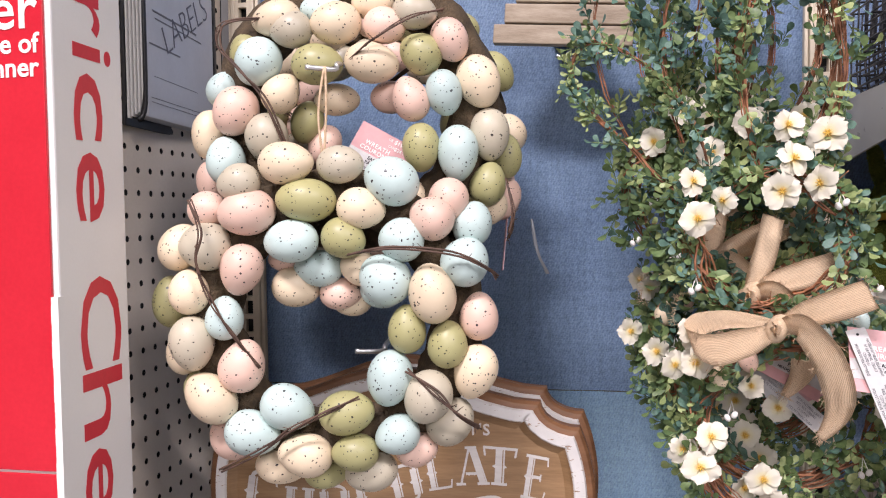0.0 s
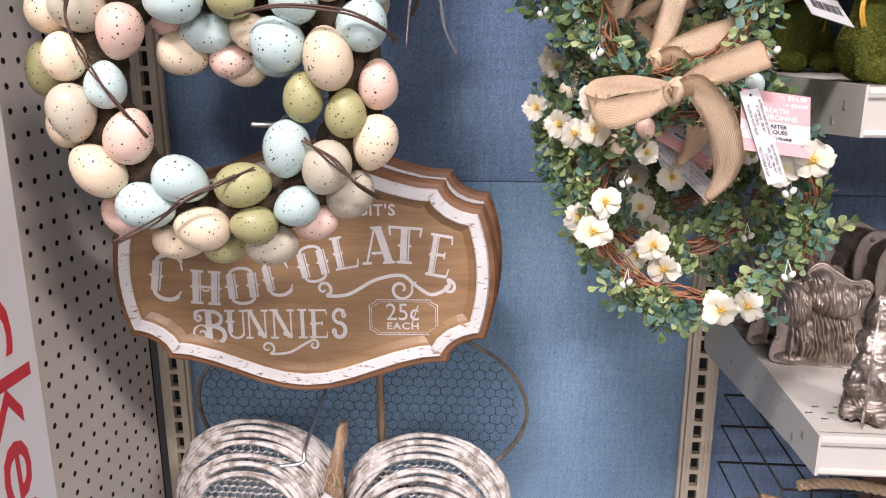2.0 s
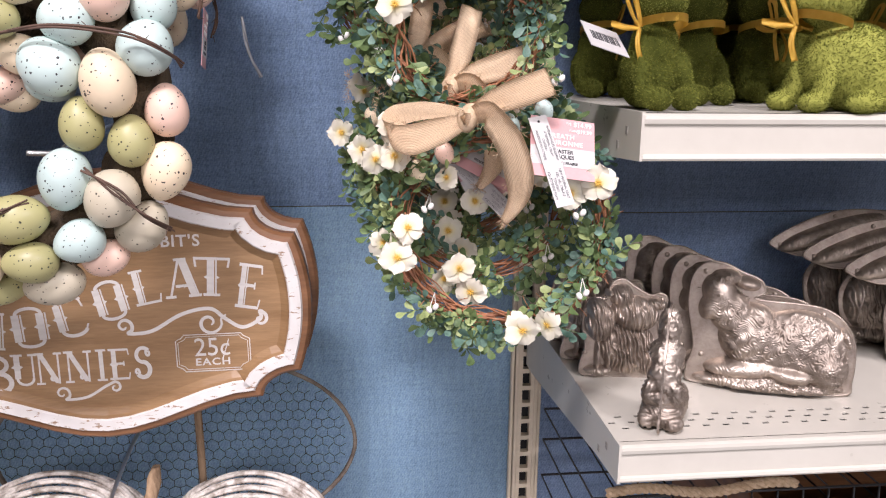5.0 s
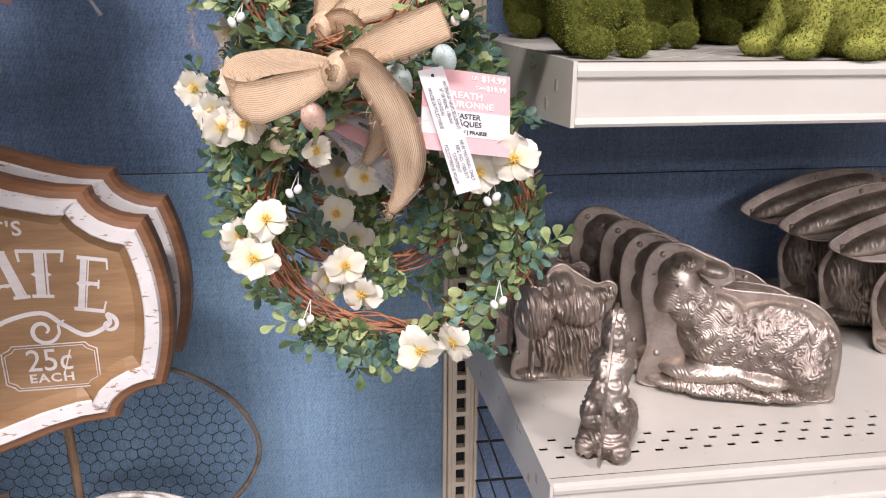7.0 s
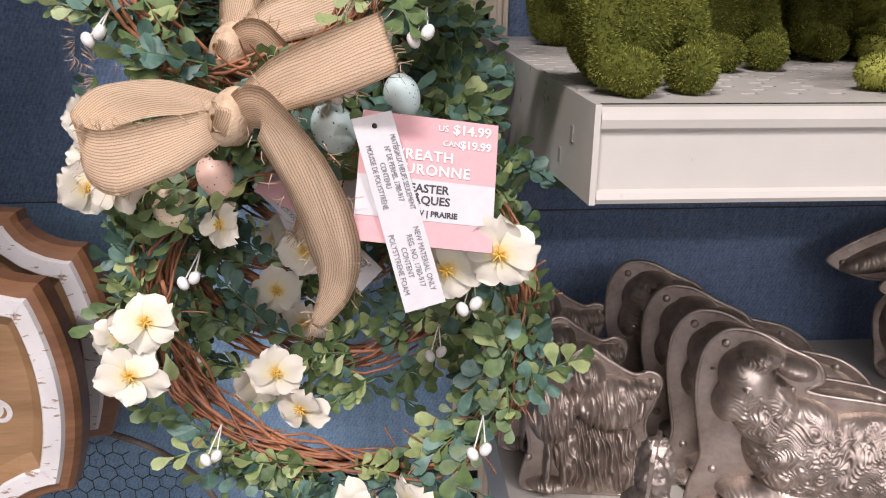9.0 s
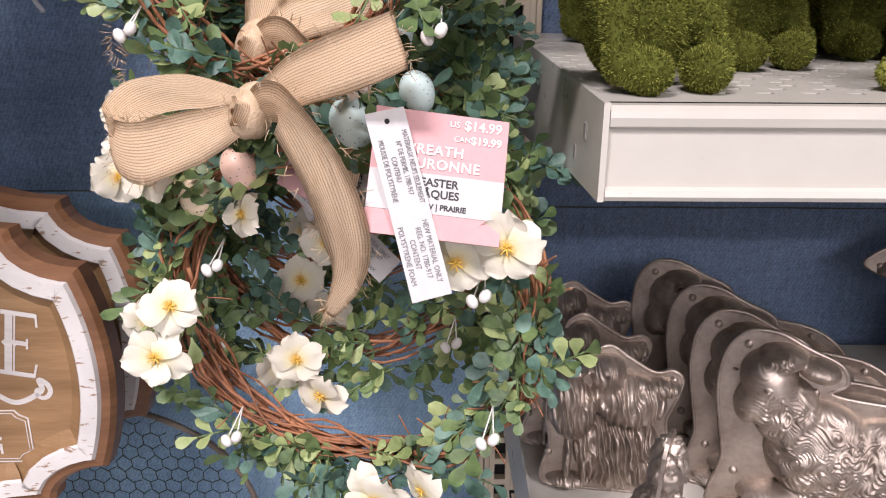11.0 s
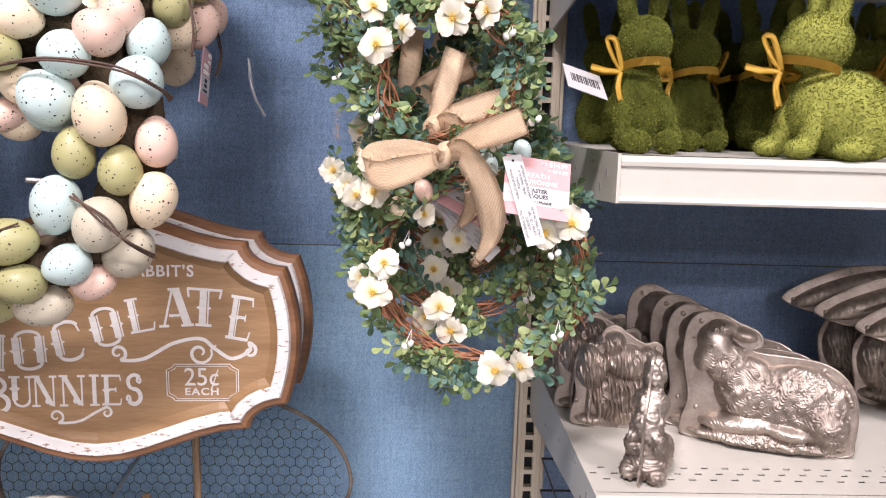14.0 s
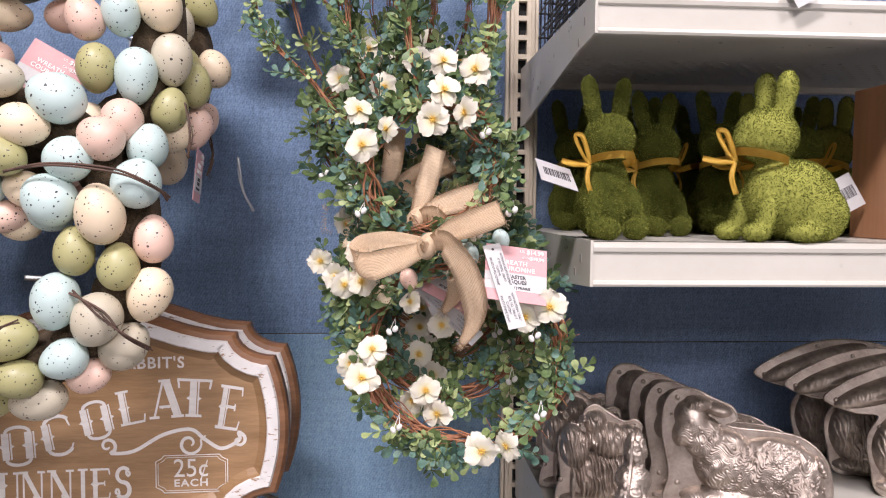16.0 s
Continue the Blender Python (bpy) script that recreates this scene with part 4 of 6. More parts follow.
def vine_bundle(path, closed, strands, spread, rng, thin=0.9):
    bm = bmesh.new()
    n = len(path)
    for s in range(strands):
        ph, tw, rr = rng.uniform(0, 6.28), rng.choice((-1, 1)) * rng.uniform(1.5, 3.5), spread * rng.uniform(0.35, 1.0)
        a0, a1 = (0, n) if closed else (0, n)
        pts = []
        for i in range(a0, a1):
            p = path[i % n]
            t = (path[(i + 1) % n] - path[i - 1]).normalized() if closed or 0 < i < n - 1 else (path[min(i + 1, n - 1)] - path[max(i - 1, 0)]).normalized()
            u = Vector((0, 1, 0))
            v = t.cross(u).normalized()
            a = ph + tw * 2 * math.pi * i / n
            w = rr * (1 + 0.25 * math.sin(i * 0.6 + ph))
            pts.append(p + (u * math.cos(a) + v * math.sin(a)) * w)
        cut = rng.randrange(n)
        if closed:
            pts = (pts[cut:] + pts[:cut])[: int(n * rng.uniform(0.7, 0.98))]
        tube(bm, pts[::2], thin * rng.uniform(0.0006, 0.0013), 5)
    for s in range(strands * 2):
        p = rng.choice(path)
        d = Vector((rng.uniform(-1, 1), rng.uniform(-1.2, 0.3), rng.uniform(-1, 1))).normalized()
        tube(bm, smooth_path([p + d * spread * 0.5, p + d * spread * 1.3, p + d * spread * 2.0 + Vector((rng.uniform(-4, 4), 0, rng.uniform(-4, 4))) / 1000], 3), 0.0004, 4)
    return bm


def leaf_sprig(base, way, face, length, size, rng, spots, stems, greens):
    """A wiry stem with paired leaves along it and one at its tip."""
    bend = Vector((rng.uniform(-1, 1), rng.uniform(-0.8, 0.2), rng.uniform(-0.9, 0.5))) * length * 0.35
    pts = smooth_path([base, base + way * length * 0.5 + bend * 0.3, base + way * length + bend], 4)
    tube(stems, pts, 0.00055, 3)
    n = max(3, int(length / 0.0052))
    tone = rng.random()
    for i in range(1, n + 1):
        q = i / n * (len(pts) - 1)
        a, b = pts[int(q)], pts[min(int(q) + 1, len(pts) - 1)]
        p = a.lerp(b, q - int(q))
        t = (pts[min(int(q) + 1, len(pts) - 1)] - pts[max(int(q) - 1, 0)]).normalized()
        side = t.cross(face).normalized()
        turn = rng.uniform(-0.9, 0.9)
        for k in ((-1, 1) if i < n else (0,)):
            out = side * math.cos(turn) + face * math.sin(turn)
            aim = (t * rng.uniform(0.5, 1.0) + out * k * rng.uniform(0.6, 1.1) + face * rng.uniform(0.0, 0.5)).normalized()
            up = (face + Vector((rng.uniform(-0.7, 0.7), rng.uniform(-0.4, 0.2), rng.uniform(-0.3, 0.9)))).normalized()
            y_ax = up - aim * up.dot(aim)
            if y_ax.length < 0.05:
                continue
            y_ax = -y_ax.normalized()
            mm = Matrix((y_ax.cross(aim), y_ax, aim)).transposed().to_4x4()
            mm.translation = p
            c = tone * 0.7 + rng.random() * 0.3
            pool = LEAVES[:3] if c < greens[0] else LEAVES[3:6] if c < greens[1] else LEAVES[6:]
            spots.append((mm @ Matrix.Scale(rng.uniform(0.65, 1.08) * size, 4), rng.choice(pool), p.y))


FRONT_FLOWERS = [
    (-0.089, -0.028, -0.040, 0, -12, 1.05), (-0.081, -0.003, -0.036, 25, -4, 0.95), (-0.105, -0.020, -0.020, 0, -55, 0.90),
    (0.019, -0.086, -0.044, -8, -4, 1.05), (0.040, -0.082, -0.038, -15, 35, 0.95),
    (0.053, 0.030, -0.034, -8, -10, 1.05), (0.075, 0.040, -0.040, 12, 22, 1.0), (-0.050, 0.038, -0.018, 30, 50, 0.75),
    (-0.112, 0.052, -0.018, 0, -45, 0.85), (-0.094, 0.056, -0.024, 5, 10, 0.95), (-0.098, 0.080, -0.020, 30, -15, 0.85),
    (-0.097, 0.209, -0.026, 40, -15, 0.95), (-0.092, 0.178, -0.030, -5, -6, 1.02), (-0.073, 0.193, -0.018, 0, 50, 0.85),
    (-0.028, 0.199, -0.034, -6, 0, 1.02), (-0.020, 0.225, -0.030, 48, 4, 1.0), (0.000, 0.205, -0.032, 0, 48, 1.0), (0.006, 0.245, -0.012, 15, 40, 1.05), (-0.024, 0.254, -0.008, 20, -20, 0.9),
]
REAR_FLOWERS = [
    (-0.012, -0.070, -0.040, 15, 5, 0.95), (0.000, -0.092, -0.036, -5, 8, 1.05), (-0.026, -0.084, -0.026, 0, -40, 0.95), (-0.002, -0.010, -0.022, 20, 10, 0.85), (0.020, 0.006, -0.018, 0, 30, 0.8),
    (-0.108, 0.030, -0.020, 0, -45, 0.9), (-0.070, 0.212, -0.026, 20, -10, 0.95), (-0.040, 0.240, -0.022, 25, 10, 0.95), (0.020, 0.222, -0.024, 0, 40, 0.9), (0.060, 0.020, -0.024, 0, 20, 0.95),
]


def floral_wreath(m, label, bent=True):
    """A grapevine wreath of a rabbit's outline: body ring, head ring and two ears, with leaf sprigs, flowers, berries and a bow."""
    rng = random.Random(11 if bent else 12)
    root = thing("floral_wreath", m, label, "wreath", "floral wreaths")
    hx, hz = -0.037, 0.158
    bx, bz = (-0.006, -0.011) if bent else (0.0, 0.0)
    body = ring_path(bx, bz, 0.090, 0.084, 16) if bent else ring_path(0, 0, 0.086, 0.082, 16)
    head = ring_path(hx, hz, 0.060, 0.058, 12)
    if bent:
        ear_l = smooth_path([(x, 0.004, z) for x, z in ((-0.082, 0.205), (-0.092, 0.244), (-0.111, 0.280), (-0.135, 0.311), (-0.160, 0.330), (-0.190, 0.338), (-0.206, 0.317), (-0.198, 0.291), (-0.180, 0.267), (-0.150, 0.240), (-0.128, 0.214), (-0.092, 0.190))], 5)
        ear_r = smooth_path([(x, 0.004, z) for x, z in ((-0.045, 0.214), (-0.056, 0.262), (-0.061, 0.314), (-0.053, 0.360), (-0.048, 0.405), (-0.018, 0.424), (0.006, 0.380), (0.018, 0.310), (0.012, 0.262), (0.000, 0.205))], 6)
    else:
        ear_l = smooth_path([(hx + a, 0.004, hz + b) for a, b in ((-0.046, 0.040), (-0.074, 0.11), (-0.078, 0.19), (-0.058, 0.245), (-0.036, 0.19), (-0.030, 0.11), (-0.022, 0.050))], 6)
        ear_r = smooth_path([(hx + a, 0.004, hz + b) for a, b in ((-0.004, 0.056), (-0.016, 0.12), (-0.012, 0.19), (0.018, 0.25), (0.056, 0.20), (0.066, 0.12), (0.046, 0.050))], 6)
    part("body_ring", vine_bundle(body, True, 26 if bent else 16, 0.011, rng), VINE, root, "twisted reddish grapevine ring")
    part("head_ring", vine_bundle(head, True, 16, 0.011, rng), VINE, root, "twisted reddish grapevine ring")
    part("ear", vine_bundle(ear_l, False, 5, 0.0025, rng, 0.6), VINE, root)
    part("ear", vine_bundle(ear_r, False, 9, 0.0045, rng, 0.7), VINE, root)
    spots, stems = [], bmesh.new()
    # path, middle, number of sprigs, spread, leaf size, share that lies on the inner side
    plan = ((body, Vector((bx, 0, bz)), 104 if bent else 150, 0.012 if bent else 0.019, 1.0, 0.28 if bent else 0.5), (head, Vector((hx, 0, hz)), 70 if bent else 84, 0.010 if bent else 0.016, 0.95, 0.22 if bent else 0.45),
            (ear_l, None, 62 if bent else 66, 0.004 if bent else 0.009, 0.74 if bent else 0.95, 0.5), (ear_r, None, 66 if bent else 80, 0.008 if bent else 0.010, 0.88 if bent else 0.95, 0.5))
    for path, middle, count, spread, size, inner in plan:
        done = 0
        while done < count:
            i = rng.randrange(len(path))
            p = path[i]
            t = (path[(i + 1) % len(path)] - path[i - 1]).normalized() if 0 < i < len(path) - 1 or middle is not None else (path[min(i + 1, len(path) - 1)] - path[max(i - 1, 0)]).normalized()
            out = t.cross(Vector((0, 1, 0))).normalized()
            if middle is not None and out.dot(p - middle) < 0:
                out = -out
            a = rng.uniform(-1.5, 1.9)
            if a < 0 and rng.random() > inner * 2:
                continue
            d = Vector((0, -1, 0)) * math.cos(a) + out * math.sin(a)
            base = p + d * spread * rng.uniform(0.3, 0.9)
            if path is body and bent:
                # bare vine on the outer right flank and at the lower left
                g = math.degrees(math.atan2(base.z - bz, base.x - bx)) % 360
                if (g < 48 or g > 300) and a > 0.6 and rng.random() < 0.88 or 195 < g < 250 and abs(a) < 1.0 and rng.random() < 0.6:
                    continue
            way = (t * rng.choice((-1, 1)) * rng.uniform(0.5, 1.0) + d * rng.uniform(0.0, 0.42) + Vector((0, 0, rng.uniform(-0.2, 0.25)))).normalized()
            face = (d * 0.5 + Vector((rng.uniform(-0.3, 0.3), -0.9, 0.3))).normalized()
            leaf_sprig(base, way, face, rng.uniform(0.018, 0.036) * (0.7 if middle is None else 1.0), size, rng, spots, stems, (0.40, 0.68))
            done += 1
    part("stem", stems, LEAF_B, root)["kind"] = "stuff"
    spots.sort(key=lambda s_: s_[2])
    keep = 280 if bent else 110
    for mm, me, _ in spots[:keep]:
        again("leaf", me, root, mm)
    mats = [LEAF_A, LEAF_B, LEAF_C]
    shapes = {me.name: ([v.co.copy() for v in me.vertices], [tuple(f.vertices) for f in me.polygons], mats.index(me.materials[0])) for me in LEAVES}
    vs, fs, ix = [], [], []
    for mm, me, _ in spots[keep:]:
        co, faces, k = shapes[me.name]
        o = len(vs)
        vs += [tuple(mm @ c) for c in co]
        fs += [tuple(o + q for q in f) for f in faces]
        ix += [k] * len(faces)
    rest = bpy.data.meshes.new("foliage")
    rest.from_pydata(vs, [], fs)
    for one in mats:
        rest.materials.append(one)
    for f, k in zip(rest.polygons, ix):
        f.material_index, f.use_smooth = k, True
    again("foliage", rest, root, Matrix.Identity(4))["kind"] = "stuff"
    for x, z, y, ax, az, size in (FRONT_FLOWERS if bent else REAR_FLOWERS):
        flower(root, pose(x, y, z, -ax, rng.uniform(0, 72), -az * 0.8), rng, size * 0.92)
    for x, z, y in ((-0.060, -0.075, -0.026), (0.068, -0.056, -0.028), (-0.095, 0.118, -0.02), (0.016, 0.188, -0.014), (0.040, 0.120, -0.016), (0.010, 0.098, -0.022), (0.062, 0.012, -0.025), (-0.066, 0.012, -0.018)):
        bm = bmesh.new()
        for k in (-1, 1):
            c = Vector((x + k * 0.0028, y - 0.004, z + k * 0.0015))
            blob(bm, c, (0.0026, 0.0026, 0.0034), (0, 30 * k, 0), 8, 6)
            tube(bm, [c, Vector((x, y + 0.010, z + 0.010))], 0.0004, 4)
        part("berry_sprig", bm, BERRY, root, "pair of white berries on a wire stem")
    for x, z, y, c, s in ((-0.076, 0.042, -0.012, "C", 0.42), (-0.053, 0.058, -0.012, "P", 0.44), (0.001, 0.081, -0.010, "B", 0.50), (0.036, 0.058, -0.010, "P", 0.36), (0.030, 0.095, -0.008, "B", 0.4)):
        again("small_egg", EGG_MESHES[c, 0], root, pose(x, y, z, 0, 70, 20) @ Matrix.Scale(s, 4))
    # the bow, round its knot
    kx, ky, kz = -0.031, -0.035, 0.090
    at = lambda pts: [(kx + 0.83 * a, ky + 0.83 * b, kz + 0.87 * c) for a, b, c in pts]
    bow = part("bow", ribbon(at([(-0.002, -0.008, 0.004), (-0.0075, -0.010, 0.0), (0.0, -0.013, -0.009), (0.006, -0.012, 0.002), (0.002, -0.008, 0.008)]), (0.017, 0.020, 0.017), (70, 60, 50)), BURLAP, root, "jute ribbon bow")
    bm = bmesh.new()
    blob(bm, (kx + 0.0, ky - 0.006, kz), (0.0085, 0.008, 0.0125), (0, 25, 0), 14, 10)
    part("knot", bm, TWINE, bow)
    loop = [(-0.001, -0.004, 0.002), (0.008, -0.008, 0.030), (0.014, -0.006, 0.056), (0.018, 0.0, 0.078)]
    if not bent:
        part("loop", ribbon(at(loop), (0.010, 0.020, 0.021, 0.020), (0, 15, 25)), BURLAP, bow)
    else:
      part("loop", ribbon(at([(-0.003, -0.008, -0.002), (-0.026, -0.017, -0.012), (-0.054, -0.021, -0.020), (-0.074, -0.014, -0.018), (-0.081, -0.002, -0.010), (-0.070, 0.008, 0.000), (-0.040, 0.006, 0.006), (-0.003, -0.002, 0.003)]),
                        (0.012, 0.023, 0.028, 0.027, 0.023, 0.020, 0.016, 0.010), (0,), 8, (-0.38, 0.42, 0.88)), BURLAP, bow)
    part("tail", ribbon(at([(0.002, -0.006, 0.002), (0.024, -0.012, 0.014), (0.050, -0.016, 0.024), (0.078, -0.014, 0.035)]), (0.011, 0.021, 0.025, 0.026), (-10, -22, -30)), BURLAP, bow)
    part("tail", ribbon(at([(0.003, -0.008, 0.0), (0.020, -0.020, 0.004), (0.040, -0.026, -0.018), (0.052, -0.024, -0.052), (0.050, -0.018, -0.074), (0.037, -0.012, -0.096)]), (0.012, 0.022, 0.026, 0.024, 0.018, 0.007), (10, 25, 15, 20, 30)), BURLAP, bow)
    for pts, wide in (([(0.002, -0.006, 0.002), (0.024, -0.012, 0.014), (0.050, -0.016, 0.024), (0.078, -0.014, 0.035)], (0.011, 0.021, 0.025, 0.026)),
                      ([(0.003, -0.008, 0.0), (0.020, -0.020, 0.004), (0.040, -0.026, -0.018), (0.052, -0.024, -0.052), (0.050, -0.018, -0.074), (0.037, -0.012, -0.096)], (0.012, 0.022, 0.026, 0.024, 0.018, 0.007)),
                      ([(-0.003, -0.008, -0.002), (-0.026, -0.017, -0.012), (-0.054, -0.021, -0.020), (-0.074, -0.014, -0.018)], (0.012, 0.023, 0.028, 0.027))):
        part("frayed_edge", fray(at(pts), [0.95 * q for q in wide], 70, rng), TWINE, bow)["kind"] = "stuff"
    return root


floral_wreath(pose(0.4184, 0.7576, 1.284, 0, 0, -13), "rabbit-shaped grapevine wreath with ivory flowers and jute bow")
W2 = floral_wreath(pose(0.402, 0.815, 1.304, 0, 3, -8), "rabbit-shaped grapevine wreath with flowers, hung second on the hook", False)
W3 = copy_thing(W2, pose(0.386, 0.868, 1.330, 0, -5, -6))
W4 = copy_thing(W2, pose(0.402, 0.930, 1.345, 0, 7, -4))
tagged(W4, "rabbit-shaped grapevine wreath with flowers, fourth on the hook")
W5 = copy_thing(W2, pose(0.400, 1.005, 1.358, 0, 2, -2))
tagged(W5, "rabbit-shaped grapevine wreath with flowers, against the backing")
tagged(W3, "rabbit-shaped grapevine wreath with flowers, hung at the back in shade")


# ---- tags ----
def price_tag(m, label, us, can, strip=True):
    """A pink and white card with its wording, and a narrow legal label over it."""
    root = thing("price_tag", m, label, "price tag", "price tags")
    w, h = 0.054, 0.052
    bm = box(bmesh.new(), -w / 2, w / 2, 0, 0.0006, -h / 2, h / 2)
    card = part("card", bm, PINK_CARD, root, "pink card")
    bm = box(bmesh.new(), -w / 2 + 0.0001, w / 2 - 0.0001, -0.0003, 0.0002, -0.0160, 0.0002)
    part("white_band", bm, TAG_WHITE, root, "white printed band")
    y = -0.0004
    writing("US", 0.0036, WHITE_INK, card, pose(0.0050, y, 0.0218, 90))
    writing(us, 0.0056, WHITE_INK, card, pose(0.0165, y, 0.0218, 90), 0.0001)
    writing("CAN", 0.0032, WHITE_INK, card, pose(0.0085, y, 0.0158, 90))
    writing(can, 0.0046, WHITE_INK, card, pose(0.0182, y, 0.0158, 90), 0.0001)
    writing("WREATH", 0.0058, WHITE_INK, card, pose(-0.003, y, 0.0098, 90), 0.0001, space=1.1)
    writing("COURONNE", 0.0058, WHITE_INK, card, pose(-0.001, y, 0.0040, 90), 0.0001, space=1.1)
    writing("EASTER", 0.0046, BLACK_INK, card, pose(0.0010, y, -0.0034, 90), 0.0001)
    writing("P\u00c2QUES", 0.0046, BLACK_INK, card, pose(0.0010, y, -0.0080, 90), 0.0001)
    writing("MEADOW | PRAIRIE", 0.0031, BLACK_INK, card, pose(-0.001, y, -0.0132, 90), 0.0001)
    if strip:
        bm = box(bmesh.new(), -0.008, 0.008, -0.0004, 0.0, -0.038, 0.038)
        st = part("legal_label", bm, TAG_WHITE, root, "narrow white printed label", m=pose(-0.0105, -0.0024, -0.0135, 4, -21, 3))
        for x, text in ((0.0046, "NEW MATERIAL ONLY"), (0.0012, "REG. NO. 1780-917"), (-0.0022, "CONTENT"), (-0.0056, "POLYSTYRENE FOAM")):
            writing(text, 0.0031, GREY_INK, st, pose(x, -0.0006, -0.020, 90, 90, 0), 0.0, squeeze=0.8)
        for x, text in ((0.0056, "MAT\u00c9RIAUX NEUFS SEULEMENT"), (0.0022, "N\u00b0 DE PERMIS. 1780-917"), (-0.0012, "CONTENU"), (-0.0046, "MOUSSE DE POLYSTYR\u00c8NE")):
            writing(text, 0.0030, GREY_INK, st, pose(x, -0.0006, 0.014, 90, 90, 0), 0.0, squeeze=0.7)
        bm = bmesh.new()
        blob(bm, (0, -0.0005, 0.0335), (0.0011, 0.0004, 0.0011), u=10, v=6)
        part("punched_hole", bm, DARK, st)
    return root


def facing(c, right, up):
    x = Vector(right).normalized()
    z = (Vector(up) - x * x.dot(Vector(up))).normalized()
    y = z.cross(x)
    m = Matrix((x, y, z)).transposed().to_4x4()
    m.translation = c
    return m


price_tag(facing((0.4545, 0.711, 1.351), (0.053, 0.002, -0.007), (0.010, 0.026, 0.043)), "pink and white price tag with a white legal label", "$14.99", "$19.99")
price_tag(facing((0.412, 0.786, 1.338), (0.045, -0.004, -0.024), (0.022, 0.020, 0.040)), "pink and white price tag hanging inside the floral wreath", "$14.99", "$19.99", False)
price_tag(facing((0.408, 0.800, 1.322), (0.040, -0.004, 0.020), (-0.018, 0.015, 0.042)), "pink price tag deep inside the floral wreaths", "$14.99", "$19.99")
price_tag(facing((0.036, 0.790, 1.522), (0.046, 0.006, -0.026), (0.024, 0.010, 0.040)), "pink price tag tucked between the egg wreaths", "$19.99", "$24.99", False)
price_tag(facing((0.150, 0.870, 1.436), (-0.006, 0.050, -0.004), (0.004, 0.006, 0.050)), "pink price tag seen edge-on beside the egg wreaths", "$19.99", "$24.99", False)


# ---- moss rabbits ----
def moss_material():
    m, nt, b = nodes_of("green_flock")
    geo = nt.nodes.new("ShaderNodeNewGeometry")
    v = coords(nt)
    c = ramp(nt, geo.outputs["Random Per Island"], [(0.0, (0.030, 0.036, 0.006)), (0.5, (0.115, 0.128, 0.020)), (1.0, (0.42, 0.43, 0.10))])
    c = mix(nt, 0.3, c, ramp(nt, noise_tex(nt, v, 55, 4), [(0.3, (0.06, 0.075, 0.012)), (0.7, (0.19, 0.205, 0.04))]))
    nt.links.new(c, b.inputs["Base Color"])
    b.inputs["Roughness"].default_value = 0.9
    b.inputs["Specular IOR Level"].default_value = 0.15
    return m


FLOCK = moss_material()
BARCODE = plain("barcode_ink", (0.04, 0.04, 0.045), 0.6)


def blended_mesh(fill, voxel, smooth=4):
    """Ellipsoids fused into one skin."""
    bm = bmesh.new()
    fill(bm)
    me = bpy.data.meshes.new("fuse")
    bm.to_mesh(me)
    bm.free()
    ob = new("fuse", me)
    mod = ob.modifiers.new("fuse", "REMESH")
    mod.mode, mod.voxel_size = "VOXEL", voxel
    out = bpy.data.meshes.new_from_object(ob.evaluated_get(bpy.context.evaluated_depsgraph_get()))
    bpy.data.objects.remove(ob)
    bpy.data.meshes.remove(me)
    bm = bmesh.new()
    bm.from_mesh(out)
    bpy.data.meshes.remove(out)
    for _ in range(smooth):
        bmesh.ops.smooth_vert(bm, verts=bm.verts[:], factor=0.5, use_axis_x=True, use_axis_y=True, use_axis_z=True)
    for f in bm.faces:
        f.smooth = True
    return bm


def rabbit_body(bm):
    blob(bm, (0.022, 0, 0.042), (0.046, 0.034, 0.043), (0, 10, 0))
    blob(bm, (-0.008, 0, 0.052), (0.027, 0.027, 0.040), (0, 16, 0))
    blob(bm, (-0.016, 0, 0.109), (0.033, 0.029, 0.0285), (0, 4, 0))
    blob(bm, (-0.041, 0, 0.104), (0.011, 0.012, 0.011))
    for s in (-1, 1):
        blob(bm, (-0.007 - 0.004 * s, s * 0.0105, 0.148), (0.0105, 0.0078, 0.027), (4 * s, 4 + 2 * s, 0))
        blob(bm, (-0.006 - 0.005 * s, s * 0.0125, 0.159), (0.0112, 0.0078, 0.018), (4 * s, 4 + 2 * s, 0))
        blob(bm, (-0.028 - 0.004 * s, s * 0.017, 0.028), (0.0105, 0.0105, 0.028), (0, 14, 0))
        blob(bm, (-0.040 - 0.004 * s, s * 0.018, 0.0095), (0.0165, 0.0115, 0.0098))
        blob(bm, (0.036, s * 0.024, 0.028), (0.028, 0.015, 0.028))
        blob(bm, (0.010, s * 0.033, 0.0095), (0.022, 0.0115, 0.0098))
    blob(bm, (0.070, 0, 0.030), (0.013, 0.013, 0.013))


